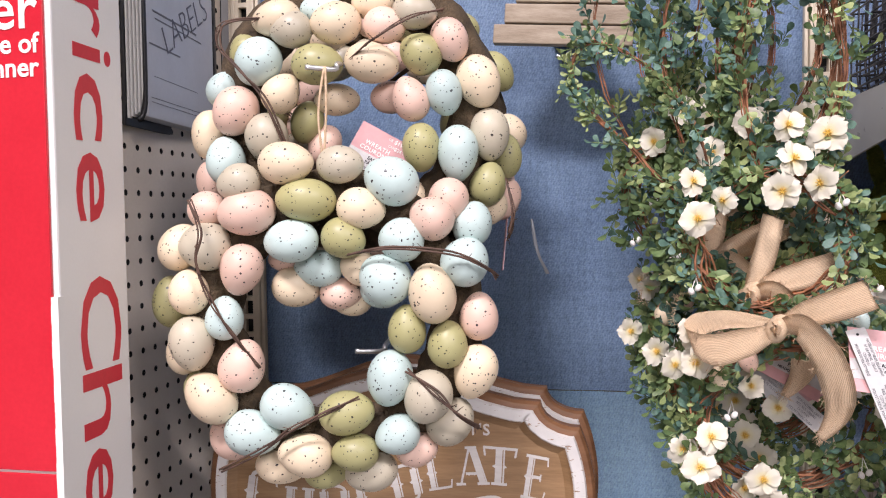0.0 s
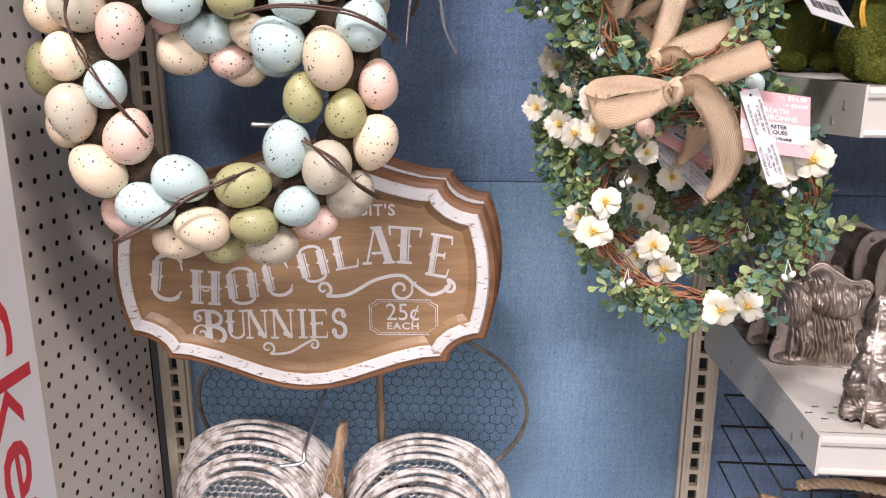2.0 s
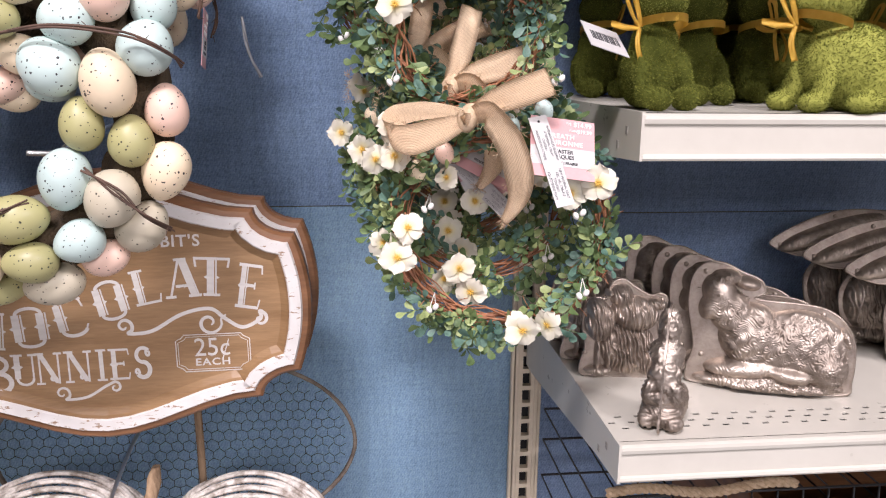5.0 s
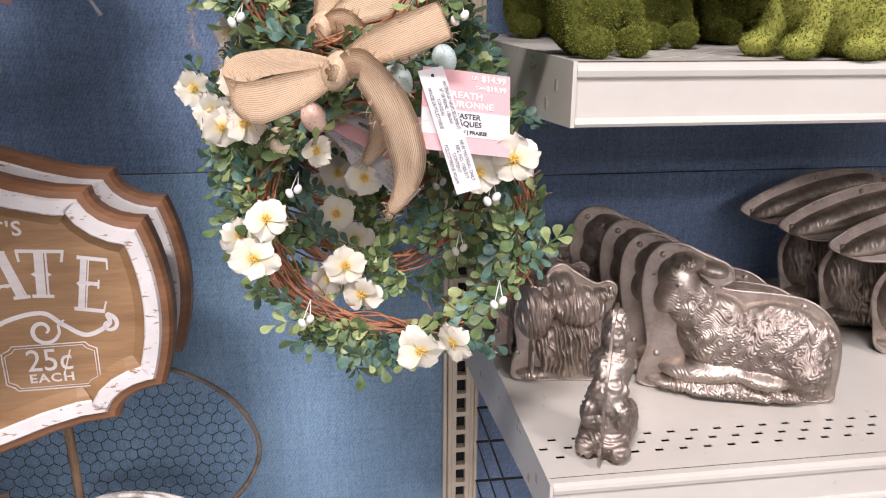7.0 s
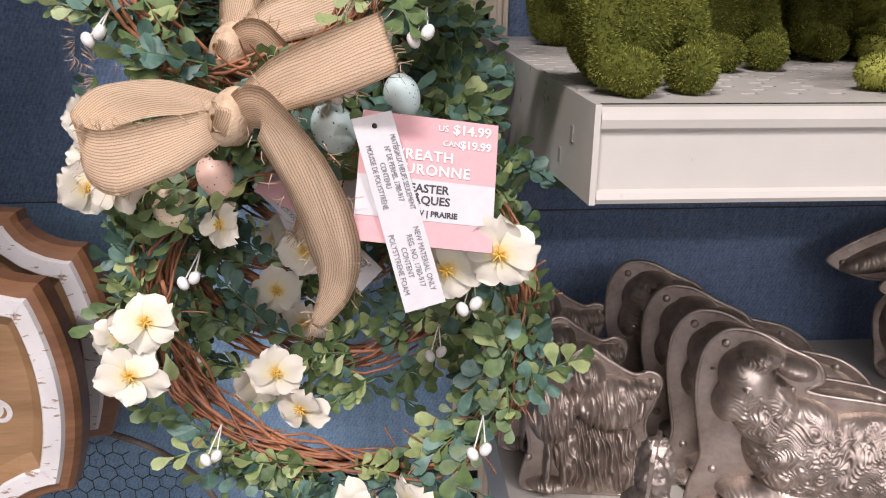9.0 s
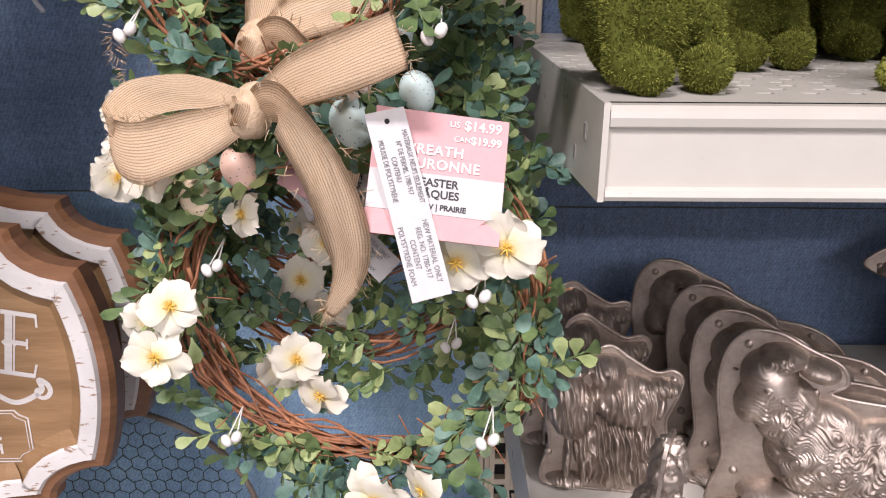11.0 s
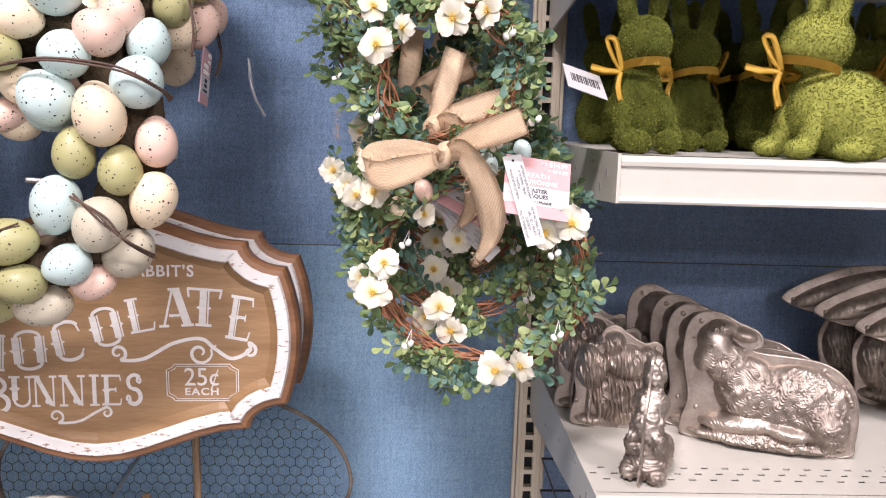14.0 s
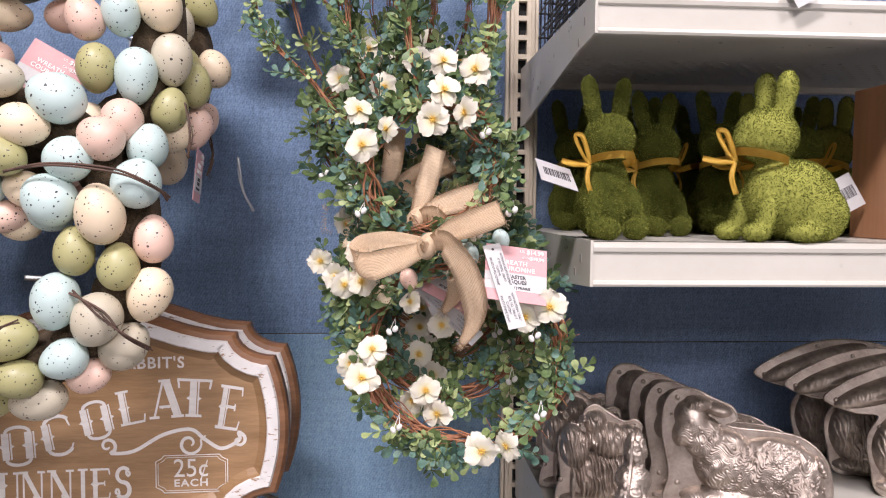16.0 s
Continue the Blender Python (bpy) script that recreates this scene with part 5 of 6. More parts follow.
def add_fibres(bm, count, length, seed):
    rng = random.Random(seed)
    bm.faces.ensure_lookup_table()
    faces = bm.faces[:]
    areas = np.cumsum([f.calc_area() for f in faces])
    picks = np.searchsorted(areas, np.array([rng.random() for _ in range(count)]) * areas[-1])
    made = []
    for i in picks:
        f = faces[min(int(i), len(faces) - 1)]
        vs = [v.co for v in f.verts]
        a, b = rng.random(), rng.random()
        p = vs[0].lerp(vs[1], a).lerp(vs[-1].lerp(vs[min(2, len(vs) - 1)], a), b)
        made.append((p, f.normal.copy()))
    for p, n in made:
        d = (n + Vector((rng.uniform(-0.7, 0.7), rng.uniform(-0.7, 0.7), rng.uniform(-0.7, 0.7)))).normalized()
        s = d.orthogonal().normalized()
        s = (Matrix.Rotation(rng.uniform(0, 6.28), 3, d) @ s) * 0.0005
        bm.faces.new((bm.verts.new(p - s - n * 0.0006), bm.verts.new(p + s - n * 0.0006), bm.verts.new(p + d * length * rng.uniform(0.6, 1.2))))
    return bm


def sitting_up(bm):
    blob(bm, (-0.006, 0, 0.034), (0.030, 0.031, 0.035))
    blob(bm, (-0.013, 0, 0.062), (0.023, 0.025, 0.034))
    blob(bm, (-0.020, 0, 0.112), (0.028, 0.0275, 0.0265))
    blob(bm, (-0.043, 0, 0.106), (0.010, 0.012, 0.0105))
    for s in (-1, 1):
        blob(bm, (-0.012, s * 0.0185, 0.152), (0.0072, 0.0098, 0.030), (-11 * s, 2, 0))
        blob(bm, (-0.012, s * 0.0215, 0.166), (0.0070, 0.0098, 0.016), (-11 * s, 2, 0))
        blob(bm, (-0.030, s * 0.026, 0.040), (0.0088, 0.0088, 0.026), (8 * s, 18, 0))
        blob(bm, (-0.040, s * 0.028, 0.016), (0.0098, 0.0094, 0.012))
        blob(bm, (-0.048, s * 0.017, 0.0115), (0.0165, 0.0120, 0.0118))
    blob(bm, (0.026, 0, 0.024), (0.012, 0.012, 0.012))


FIGURES = {}


def moss_rabbit(m, label, bow=180, upright=False):
    root = thing("moss_rabbit", m, label, "figurine", "moss rabbits")
    if upright not in FIGURES:
        bm = add_fibres(blended_mesh(sitting_up if upright else rabbit_body, 0.0026, 3), 46000, 0.0022, 5)
        FIGURES[upright] = part("figure", bm, FLOCK, root).data
    else:
        again("figure", FIGURES[upright], root, Matrix.Identity(4))
    n = 24
    pts = [(-0.022 + 0.0285 * math.cos(2 * math.pi * i / n), 0.0265 * math.sin(2 * math.pi * i / n), 0.0865 - 0.006 * math.cos(2 * math.pi * i / n)) for i in range(n)]
    bm = bmesh.new()
    lo = [bm.verts.new((x, y, z - 0.0042)) for x, y, z in pts]
    hi = [bm.verts.new((x * 0.98, y, z + 0.0042)) for x, y, z in pts]
    for i in range(n):
        bm.faces.new((lo[i], lo[(i + 1) % n], hi[(i + 1) % n], hi[i])).smooth = True
    bmesh.ops.solidify(bm, geom=bm.faces[:], thickness=-0.0007)
    collar = part("ribbon", bm, YELLOW, root, "yellow ribbon tied round the neck")
    for pts, w in (([(0, 0, 0), (-0.012, -0.004, 0.014), (-0.020, -0.004, 0.030), (-0.012, -0.006, 0.030), (-0.004, -0.004, 0.012), (0, 0, 0)], 0.0055),
                   ([(0, 0, 0), (-0.018, -0.002, 0.0), (-0.034, -0.002, 0.003)], 0.0065), ([(0, 0, 0), (-0.005, -0.006, -0.016), (0.0, -0.006, -0.034)], 0.0060)):
        bm = ribbon([(-0.049 + a, b - 0.006, 0.082 + c) for a, b, c in pts], (w * 0.7, w, w), (20, 10), 6)
        part("ribbon_end", bm, YELLOW, collar, m=Matrix.Translation((-0.022, 0, 0)) @ pose(0, 0, 0, 0, 0, bow - 180) @ Matrix.Translation((0.022, 0, 0)))
    return root


def swing_tag(m, label):
    root = thing("barcode_tag", m, label, "price tag", "barcode tags")
    bm = box(bmesh.new(), -0.013, 0.013, 0, 0.0005, -0.018, 0.018)
    part("card", bm, TAG_WHITE, root)
    bm = bmesh.new()
    x = -0.009
    k = 0
    while x < 0.009:
        w = (0.0004, 0.0008, 0.0005, 0.0011)[k % 4]
        box(bm, x, x + w, -0.0003, 0.0001, -0.006, 0.006)
        x += w + (0.0007, 0.0005, 0.0009)[k % 3]
        k += 1
    part("barcode", bm, BARCODE, root)["kind"] = "stuff"
    return root


MID = 1.3792
moss_rabbit(pose(0.700, 0.745, MID, 0, 0, 8) @ Matrix.Scale(0.87, 4), "green moss rabbit figurine with a yellow neck ribbon, on the shelf", 164)
moss_rabbit(pose(0.544, 0.782, MID, 0, 0, 106) @ Matrix.Scale(0.83, 4), "green moss rabbit figurine sitting upright with a yellow bow", 84, True)
moss_rabbit(pose(0.620, 0.872, MID, 0, 0, 104) @ Matrix.Scale(0.83, 4), "green moss rabbit figurine in the shade behind another", 70, True)
moss_rabbit(pose(0.575, 1.045, MID, 0, 0, 95) @ Matrix.Scale(0.90, 4), "green moss rabbit figurine at the dark back of the shelf", 180, True)
moss_rabbit(pose(0.760, 0.910, MID, 0, 0, 20) @ Matrix.Scale(0.90, 4), "green moss rabbit figurine at the dark back of the shelf")
moss_rabbit(pose(0.668, 1.000, MID, 0, 0, 100) @ Matrix.Scale(0.90, 4), "green moss rabbit figurine at the dark back of the shelf", 180, True)
moss_rabbit(pose(0.790, 1.010, MID, 0, 0, 95) @ Matrix.Scale(0.88, 4), "green moss rabbit figurine at the dark back of the shelf", 180, True)
moss_rabbit(pose(0.880, 0.960, MID, 0, 0, 25) @ Matrix.Scale(0.92, 4), "green moss rabbit figurine at the dark back of the shelf")
for bx_, by_, turn_ in ((0.640, 0.985, 98), (0.715, 0.930, 96), (0.740, 1.060, 92), (0.850, 1.050, 100), (0.820, 0.955, 100)):
    moss_rabbit(pose(bx_, by_, MID, 0, 0, turn_) @ Matrix.Scale(0.89, 4), "green moss rabbit figurine at the dark back of the shelf", 180, True)
swing_tag(facing((0.496, 0.750, 1.438), (0.040, 0.004, -0.012), (-0.018, 0.040, 0.026)) @ Matrix.Scale(1.35, 4), "white barcode tag hanging from a moss rabbit")
swing_tag(facing((0.806, 0.815, 1.424), (0.030, 0.0, 0.016), (-0.012, 0.004, 0.03)), "white barcode tag hanging from a moss rabbit")
swing_tag(facing((0.694, 0.705, 1.600), (0.030, 0.0, 0.016), (-0.012, 0.004, 0.03)), "white barcode tag hanging over the upper shelf's lip")


# ---- tin moulds ----
def tin_material(name, streak):
    """Aged tin: bright on the high relief, dark in the hollows of the wool."""
    m, nt, b = nodes_of(name)
    v = coords(nt)
    n = noise_tex(nt, scaled(nt, v, streak), 30, 5, 0.65)
    f = noise_tex(nt, v, 350, 3)
    c = ramp(nt, n, [(0.3, (0.22, 0.178, 0.148)), (0.7, (0.62, 0.545, 0.48))])
    nt.links.new(c, b.inputs["Base Color"])
    b.inputs["Metallic"].default_value = 1.0
    nt.links.new(ramp(nt, n, [(0.3, (0.60,) * 3), (0.7, (0.46,) * 3)]), b.inputs["Roughness"])
    bump(nt, b, f, 0.12, 0.0006)
    return m


TIN = tin_material("aged_tin_relief", (1, 1, 1))
TIN_FLANGE = surface("aged_tin_flange", (0.24, 0.195, 0.165), (0.56, 0.49, 0.43), 0.46, 1.0, big=25, fine=260, relief=0.1)


def relief(w, h, shapes, wool, grid=(230, 185), fur=0.0018):
    """A raised figure: the highest of several rounded forms, roughened by wool, over a flat ground."""
    nx, nz = grid
    bm = bmesh.new()
    verts, heights = {}, {}
    for i in range(nx + 1):
        for j in range(nz + 1):
            x, z = w * i / nx, h * j / nz
            total, fuzzy = 0.0, 0.0
            for cx, cz, rx, rz, top, turn, fuzz in shapes:
                a = radians(turn)
                dx, dz = x - cx * w, z - cz * h
                u, v = (dx * math.cos(a) + dz * math.sin(a)) / (rx * w), (-dx * math.sin(a) + dz * math.cos(a)) / (rz * h)
                q = 1 - u * u - v * v
                if q > 0:
                    rise = (top * math.sqrt(q)) ** 5
                    total += rise
                    fuzzy += rise * max(fuzz, 0.25) * min(1, q * 5)
            heights[i, j] = total ** 0.2 + (fuzzy / total * fur * wool(x, z, 0) if total > 0 else 0.0)
    for i in range(nx):
        for j in range(nz):
            keys = ((i, j), (i + 1, j), (i + 1, j + 1), (i, j + 1))
            if any(heights[k] > 0.0003 for k in keys):
                for k in keys:
                    if k not in verts:
                        verts[k] = bm.verts.new((w * k[0] / nx, -heights[k] if heights[k] > 0.0003 else 0.0008, h * k[1] / nz))
                bm.faces.new([verts[k] for k in keys]).smooth = True
    return bm


def wool(x, z, turn):
    """Combed locks: fine ridges whose direction wanders, in uneven tufts."""
    p = Vector((x * 42, z * 42, turn * 0.05))
    a = 1.1 + noise.noise(p) * 1.7
    q = (x * math.cos(a) + z * math.sin(a)) * 1900 + noise.noise(p * 2.0) * 5
    return math.sin(q) * (0.5 + 0.5 * noise.noise(p * 3.7)) + 1.3 * noise.noise(p * 2.6)


def feathers(x, z, turn):
    p = Vector((x * 160, z * 60, turn * 0.05))
    return math.sin(x * 1500 + z * 300 + noise.noise(p) * 6) * 0.7 + noise.noise(p * 2) * 1.0


def tin_mould(m, name, label, w, h, outline, shapes, hair, studs, two_sided=True):
    """Two pressed halves on one flat flange, held by studs."""
    root = thing(name, m, label, "baking mould", "tin moulds")
    pts = smooth_path([(x * w, 0, z * h) for x, z in outline], 5, True)
    bm = bmesh.new()
    a = [bm.verts.new(p + Vector((0, -0.0012, 0))) for p in pts]
    b = [bm.verts.new(p + Vector((0, 0.0012, 0))) for p in pts]
    bm.faces.new(a)
    bm.faces.new(b[::-1])
    for i in range(len(pts)):
        j = (i + 1) % len(pts)
        bm.faces.new((a[i], b[i], b[j], a[j]))
    tube(bm, [p for p in pts], 0.0017, 6, True)
    bmesh.ops.recalc_face_normals(bm, faces=bm.faces[:])
    part("flange", bm, TIN_FLANGE, root)
    front = part("front_half", relief(w, h, shapes, hair), TIN, root, "pressed relief half", m=pose(0, -0.0010, 0))
    if two_sided:
        again("rear_half", front.data, root, Matrix.Translation((0, 0.0010, 0)) @ Matrix.Diagonal((1, -1, 1, 1)))
    for x, z in studs:
        bm = bmesh.new()
        blob(bm, (x * w, -0.0015, z * h), (0.0028, 0.0022, 0.0028), u=10, v=8)
        part("stud", bm, TIN, root)
    return root


LAMB_OUT = [(0.05, 0.0), (0.0, 0.10), (0.035, 0.30), (0.01, 0.48), (-0.015, 0.68), (0.0, 0.88), (0.07, 0.99), (0.18, 1.0), (0.29, 0.94), (0.41, 0.88), (0.44, 0.79), (0.385, 0.735),
            (0.46, 0.715), (0.66, 0.71), (0.82, 0.68), (0.94, 0.57), (1.0, 0.40), (1.0, 0.12), (0.95, 0.0), (0.5, -0.01)]
LAMB = [(0.66, 0.38, 0.30, 0.29, 0.026, 0, 1.0), (0.38, 0.44, 0.20, 0.26, 0.026, 20, 1.0), (0.24, 0.62, 0.13, 0.20, 0.024, 25, 1.0), (0.165, 0.78, 0.105, 0.15, 0.024, 20, 0.25),
        (0.115, 0.66, 0.065, 0.125, 0.022, -15, 0.15), (0.33, 0.855, 0.085, 0.055, 0.018, -12, 0.2), (0.20, 0.90, 0.09, 0.06, 0.022, 0, 1.2), (0.36, 0.17, 0.26, 0.085, 0.024, 4, 0.4),
        (0.62, 0.16, 0.16, 0.075, 0.030, -6, 0.4), (0.83, 0.24, 0.14, 0.19, 0.030, 20, 1.0), (0.50, 0.055, 0.46, 0.075, 0.022, 0, 1.6), (0.94, 0.47, 0.03, 0.09, 0.015, 25, 0.8), (0.155, 0.775, 0.018, 0.012, 0.0262, 0, 0)]
LAMB_STUDS = [(0.075, 0.93), (0.335, 0.73), (0.80, 0.645), (0.955, 0.30), (0.085, 0.24)]
LOW = 1.0868
first_lamb = tin_mould(pose(0.638, 0.850, LOW, -4, 0, -20), "lamb_mould", "tin lamb cake mould standing on edge on the shelf", 0.162, 0.130, LAMB_OUT, LAMB, wool, LAMB_STUDS, False)
for dx, dy, rz, tag_ in ((-0.009, 0.030, -20, "tin lamb cake mould stacked close behind another"), (-0.013, 0.074, -20, "tin lamb cake mould standing in the row behind"), (-0.026, 0.125, -18, "dark tin lamb cake mould at the back")):
    tagged(copy_thing(first_lamb, pose(0.638 + dx, 0.850 + dy, LOW, -4, 0, rz)), tag_)

CHICK_OUT = [(0.04, 0.0), (-0.02, 0.10), (0.04, 0.30), (0.0, 0.50), (0.02, 0.68), (0.14, 0.80), (0.28, 0.80), (0.33, 0.94), (0.46, 1.0), (0.60, 0.93), (0.80, 0.84), (0.93, 0.86), (1.02, 0.80),
             (0.98, 0.66), (0.92, 0.50), (0.98, 0.30), (1.0, 0.08), (0.96, 0.0), (0.5, -0.01)]
CHICK = [(0.20, 0.56, 0.19, 0.20, 0.019, 0, 1.0), (0.16, 0.70, 0.13, 0.11, 0.019, 0, 0.8), (0.62, 0.66, 0.30, 0.18, 0.021, -12, 1.0), (0.45, 0.84, 0.14, 0.12, 0.021, 0, 0.7), (0.88, 0.76, 0.13, 0.06, 0.013, -8, 0.8),
         (0.30, 0.86, 0.05, 0.03, 0.014, 30, 0), (0.56, 0.30, 0.34, 0.28, 0.015, 0, 1.6), (0.18, 0.22, 0.035, 0.18, 0.013, 0, 0.5), (0.31, 0.22, 0.035, 0.18, 0.013, 0, 0.5), (0.20, 0.06, 0.18, 0.05, 0.012, 0, 0.5),
         (0.80, 0.16, 0.16, 0.14, 0.013, 0, 1.4), (0.44, 0.87, 0.02, 0.016, 0.0225, 0, 0)]
CHICK_STUDS = [(0.95, 0.80), (0.03, 0.24), (0.24, 0.79)]
chick = tin_mould(pose(0.530, 0.875, LOW, -4, 0, -8), "chick_mould", "tin mould of two chicks standing on the shelf", 0.087, 0.107, CHICK_OUT, CHICK, feathers, CHICK_STUDS, True)
tagged(copy_thing(chick, pose(0.522, 0.925, LOW, -4, 0, -6)), "tin mould of two chicks in the row behind")
tagged(copy_thing(chick, pose(0.524, 0.985, LOW, -4, 0, -4)), "dark tin mould of two chicks at the back")


def half_rabbit(bm):
    for x, z, rx, ry, rz, lean in ((0.0, 0.012, 0.021, 0.020, 0.013, 0), (0.002, 0.030, 0.019, 0.019, 0.020, 8), (-0.006, 0.050, 0.014, 0.015, 0.016, -6), (0.004, 0.068, 0.015, 0.016, 0.015, 0), (-0.007, 0.064, 0.009, 0.010, 0.008, 0), (0.010, 0.092, 0.0085, 0.011, 0.021, 12), (0.002, 0.090, 0.006, 0.008, 0.018, -4)):
        blob(bm, (x, 0, z), (rx, ry, rz), (0, lean, 0))
    for e in (-1, 1):
        blob(bm, (-0.012, e * 0.012, 0.034), (0.007, 0.007, 0.014), (0, -24, 0))
        blob(bm, (-0.012, e * 0.012, 0.008), (0.011, 0.008, 0.008))
        blob(bm, (0.012, e * 0.013, 0.022), (0.011, 0.009, 0.016), (0, 14, 0))


bm = blended_mesh(half_rabbit, 0.0015, 7)
bm.normal_update()
for v in bm.verts:
    v.co += v.normal * (0.0020 * wool(v.co.x + v.co.y * 0.7, v.co.z, 3))
small = thing("rabbit_mould", pose(0.573, 0.752, LOW, 0, 0, 62), "small two-part tin rabbit mould standing on the shelf", "baking mould", "tin moulds")
part("figure", bm, TIN, small, "pressed relief body")
bm = bmesh.new()
rim_pts = smooth_path([(x, 0, z) for x, z in ((-0.027, 0.001), (-0.026, 0.020), (-0.022, 0.045), (-0.020, 0.066), (-0.010, 0.086), (-0.002, 0.110), (0.014, 0.115), (0.023, 0.096), (0.022, 0.070), (0.024, 0.040), (0.026, 0.018), (0.025, 0.001))], 5, True)
a_, b_ = [bm.verts.new(p + Vector((0, -0.0010, 0))) for p in rim_pts], [bm.verts.new(p + Vector((0, 0.0010, 0))) for p in rim_pts]
bm.faces.new(a_)
bm.faces.new(b_[::-1])
for i in range(len(rim_pts)):
    bm.faces.new((a_[i], b_[i], b_[(i + 1) % len(rim_pts)], a_[(i + 1) % len(rim_pts)]))
bmesh.ops.recalc_face_normals(bm, faces=bm.faces[:])
part("flange", bm, TIN_FLANGE, small)

HARE_OUT = [(0.28, 0.0), (0.22, 0.20), (0.20, 0.42), (0.26, 0.58), (0.14, 0.60), (0.0, 0.66), (-0.02, 0.72), (0.14, 0.86), (0.34, 0.97), (0.56, 1.0), (0.78, 0.95), (0.96, 0.82), (1.0, 0.60), (0.98, 0.30), (1.0, 0.0), (0.6, -0.01)]
HARE = [(0.34, 0.80, 0.34, 0.095, 0.020, 20, 0.25), (0.36, 0.785, 0.22, 0.040, 0.0235, 20, 0.1), (0.50, 0.66, 0.24, 0.07, 0.020, 26, 0.25), (0.76, 0.72, 0.22, 0.20, 0.030, 0, 1.0), (0.46, 0.34, 0.24, 0.30, 0.028, -15, 1.2),
        (0.76, 0.30, 0.24, 0.30, 0.030, 0, 1.2), (0.60, 0.08, 0.36, 0.09, 0.026, 0, 1.0)]
HARE_STUDS = [(0.03, 0.685), (0.36, 0.94), (0.72, 0.93), (0.26, 0.50), (0.27, 0.18)]
hare = tin_mould(pose(0.838, 0.965, LOW, -6, 0, -12), "hare_mould", "large tin rabbit cake mould with laid-back ears", 0.20, 0.152, HARE_OUT, HARE, feathers, HARE_STUDS, False)
tagged(copy_thing(hare, pose(0.830, 1.030, LOW, -6, 0, -12)), "large tin rabbit cake mould at the back of the row")
tagged(copy_thing(hare, pose(0.848, 0.895, LOW, -6, 0, -14)), "large tin rabbit cake mould at the front of its row")


# ---- wire butterflies below the sign ----
WASH = surface("whitewashed_wicker", (0.20, 0.155, 0.12), (0.72, 0.68, 0.63), 0.8, big=60, fine=300, relief=0.5, spread=(0.38, 0.54))
RUST = surface("rusty_brown_wire", (0.09, 0.065, 0.05), (0.30, 0.25, 0.20), 0.7, big=60, fine=400, relief=0.4)
DARK_WIRE = plain("dark_wire", (0.05, 0.05, 0.055), 0.5, 0.6)
PALE_WIRE = plain("galvanised_wire", (0.66, 0.64, 0.61), 0.55, 0.2)
DRIFT = surface("driftwood", (0.13, 0.075, 0.04), (0.42, 0.29, 0.18), 0.85, big=50, fine=260, relief=0.7, stretch=(3, 3, 0.5))


def hex_net(cx, cz, rx, rz, cell, r, rng):
    """Twisted hexagon netting inside an oval."""
    bm = bmesh.new()
    dx, dz = cell * math.sqrt(3), cell * 1.5
    for j in range(-int(rz / dz) - 1, int(rz / dz) + 2):
        for i in range(-int(rx / dx) - 1, int(rx / dx) + 2):
            x, z = i * dx + (j % 2) * dx / 2, j * dz
            if (x / rx) ** 2 + (z / rz) ** 2 > 0.96:
                continue
            c = Vector((cx + x, 0, cz + z))
            jit = lambda: Vector((rng.uniform(-1, 1), rng.uniform(-1, 1), rng.uniform(-1, 1))) * cell * 0.12
            p = [c + Vector((cell * math.cos(a), 0, cell * math.sin(a))) + jit() for a in (radians(90), radians(150), radians(210), radians(270))]
            tube(bm, p, r, 3)
    return bm


def wing_rims(cx, cz, rx, rz, rng, count, material, parent, net):
    for k in range(count):
        s = (1, 0.975, 0.95, 0.92, 0.80, 0.765, 0.70)[k] - rng.uniform(0, 0.01)
        n = 28
        bm = bmesh.new()
        for q in range(7):
            ph, grow = rng.uniform(0, 6.28), rng.uniform(-0.0055, 0.0055)
            pts = [(cx + rx * s * math.cos(2 * math.pi * i / n) + grow * math.cos(2 * math.pi * i / n) + 0.002 * math.cos(i * 0.5 + ph), -0.009 * k + 0.0045 * math.sin(i * 0.8 + ph), cz + rz * s * math.sin(2 * math.pi * i / n) + 0.002 * math.sin(1.3 * i + ph) - 0.0025 * k) for i in range(n)]
            tube(bm, smooth_path(pts, 2, True), 0.0026, 6, True)
        rim = part("rim", bm, material, parent)
        if net and k in (1, 3, 4, 6):
            part("netting", hex_net(cx, cz - 0.0025 * k, rx * s, rz * s, 0.0056, 0.0009, rng), PALE_WIRE, rim, m=pose(0, -0.009 * k, 0))["kind"] = "stuff"


rng = random.Random(21)
fly = thing("wire_butterfly", pose(0.043, 0.96, 0.857), "whitewashed wicker and netting butterfly wall decoration", "wall decoration", "wire butterflies")
wing_rims(-0.105, 0.0, 0.104, 0.092, rng, 7, WASH, fly, True)
wing_rims(0.112, -0.010, 0.100, 0.092, rng, 7, WASH, fly, True)
bm = bmesh.new()
tube(bm, smooth_path([(-0.002, -0.04, -0.14), (0.0, -0.05, -0.05), (0.002, -0.05, 0.02), (0.008, -0.045, 0.07), (0.014, -0.035, 0.115)], 6), 0.016, 9, taper=(1.1, 0.35))
for v in bm.verts:
    v.co += noise.noise_vector(v.co * 45) * 0.006
part("driftwood_body", bm, DRIFT, fly, "frayed driftwood body")
bm = bmesh.new()
for k in range(40):
    p = Vector((rng.uniform(-0.012, 0.014), -0.058 + rng.uniform(-0.004, 0.008), rng.uniform(-0.03, 0.07)))
    tube(bm, smooth_path([p, p + Vector((rng.uniform(-6, 6), -3, rng.uniform(-14, -4))) / 1000, p + Vector((rng.uniform(-9, 9), -3, rng.uniform(-30, -12))) / 1000], 3), 0.0005, 3)
part("raffia", bm, TWINE, fly)["kind"] = "stuff"
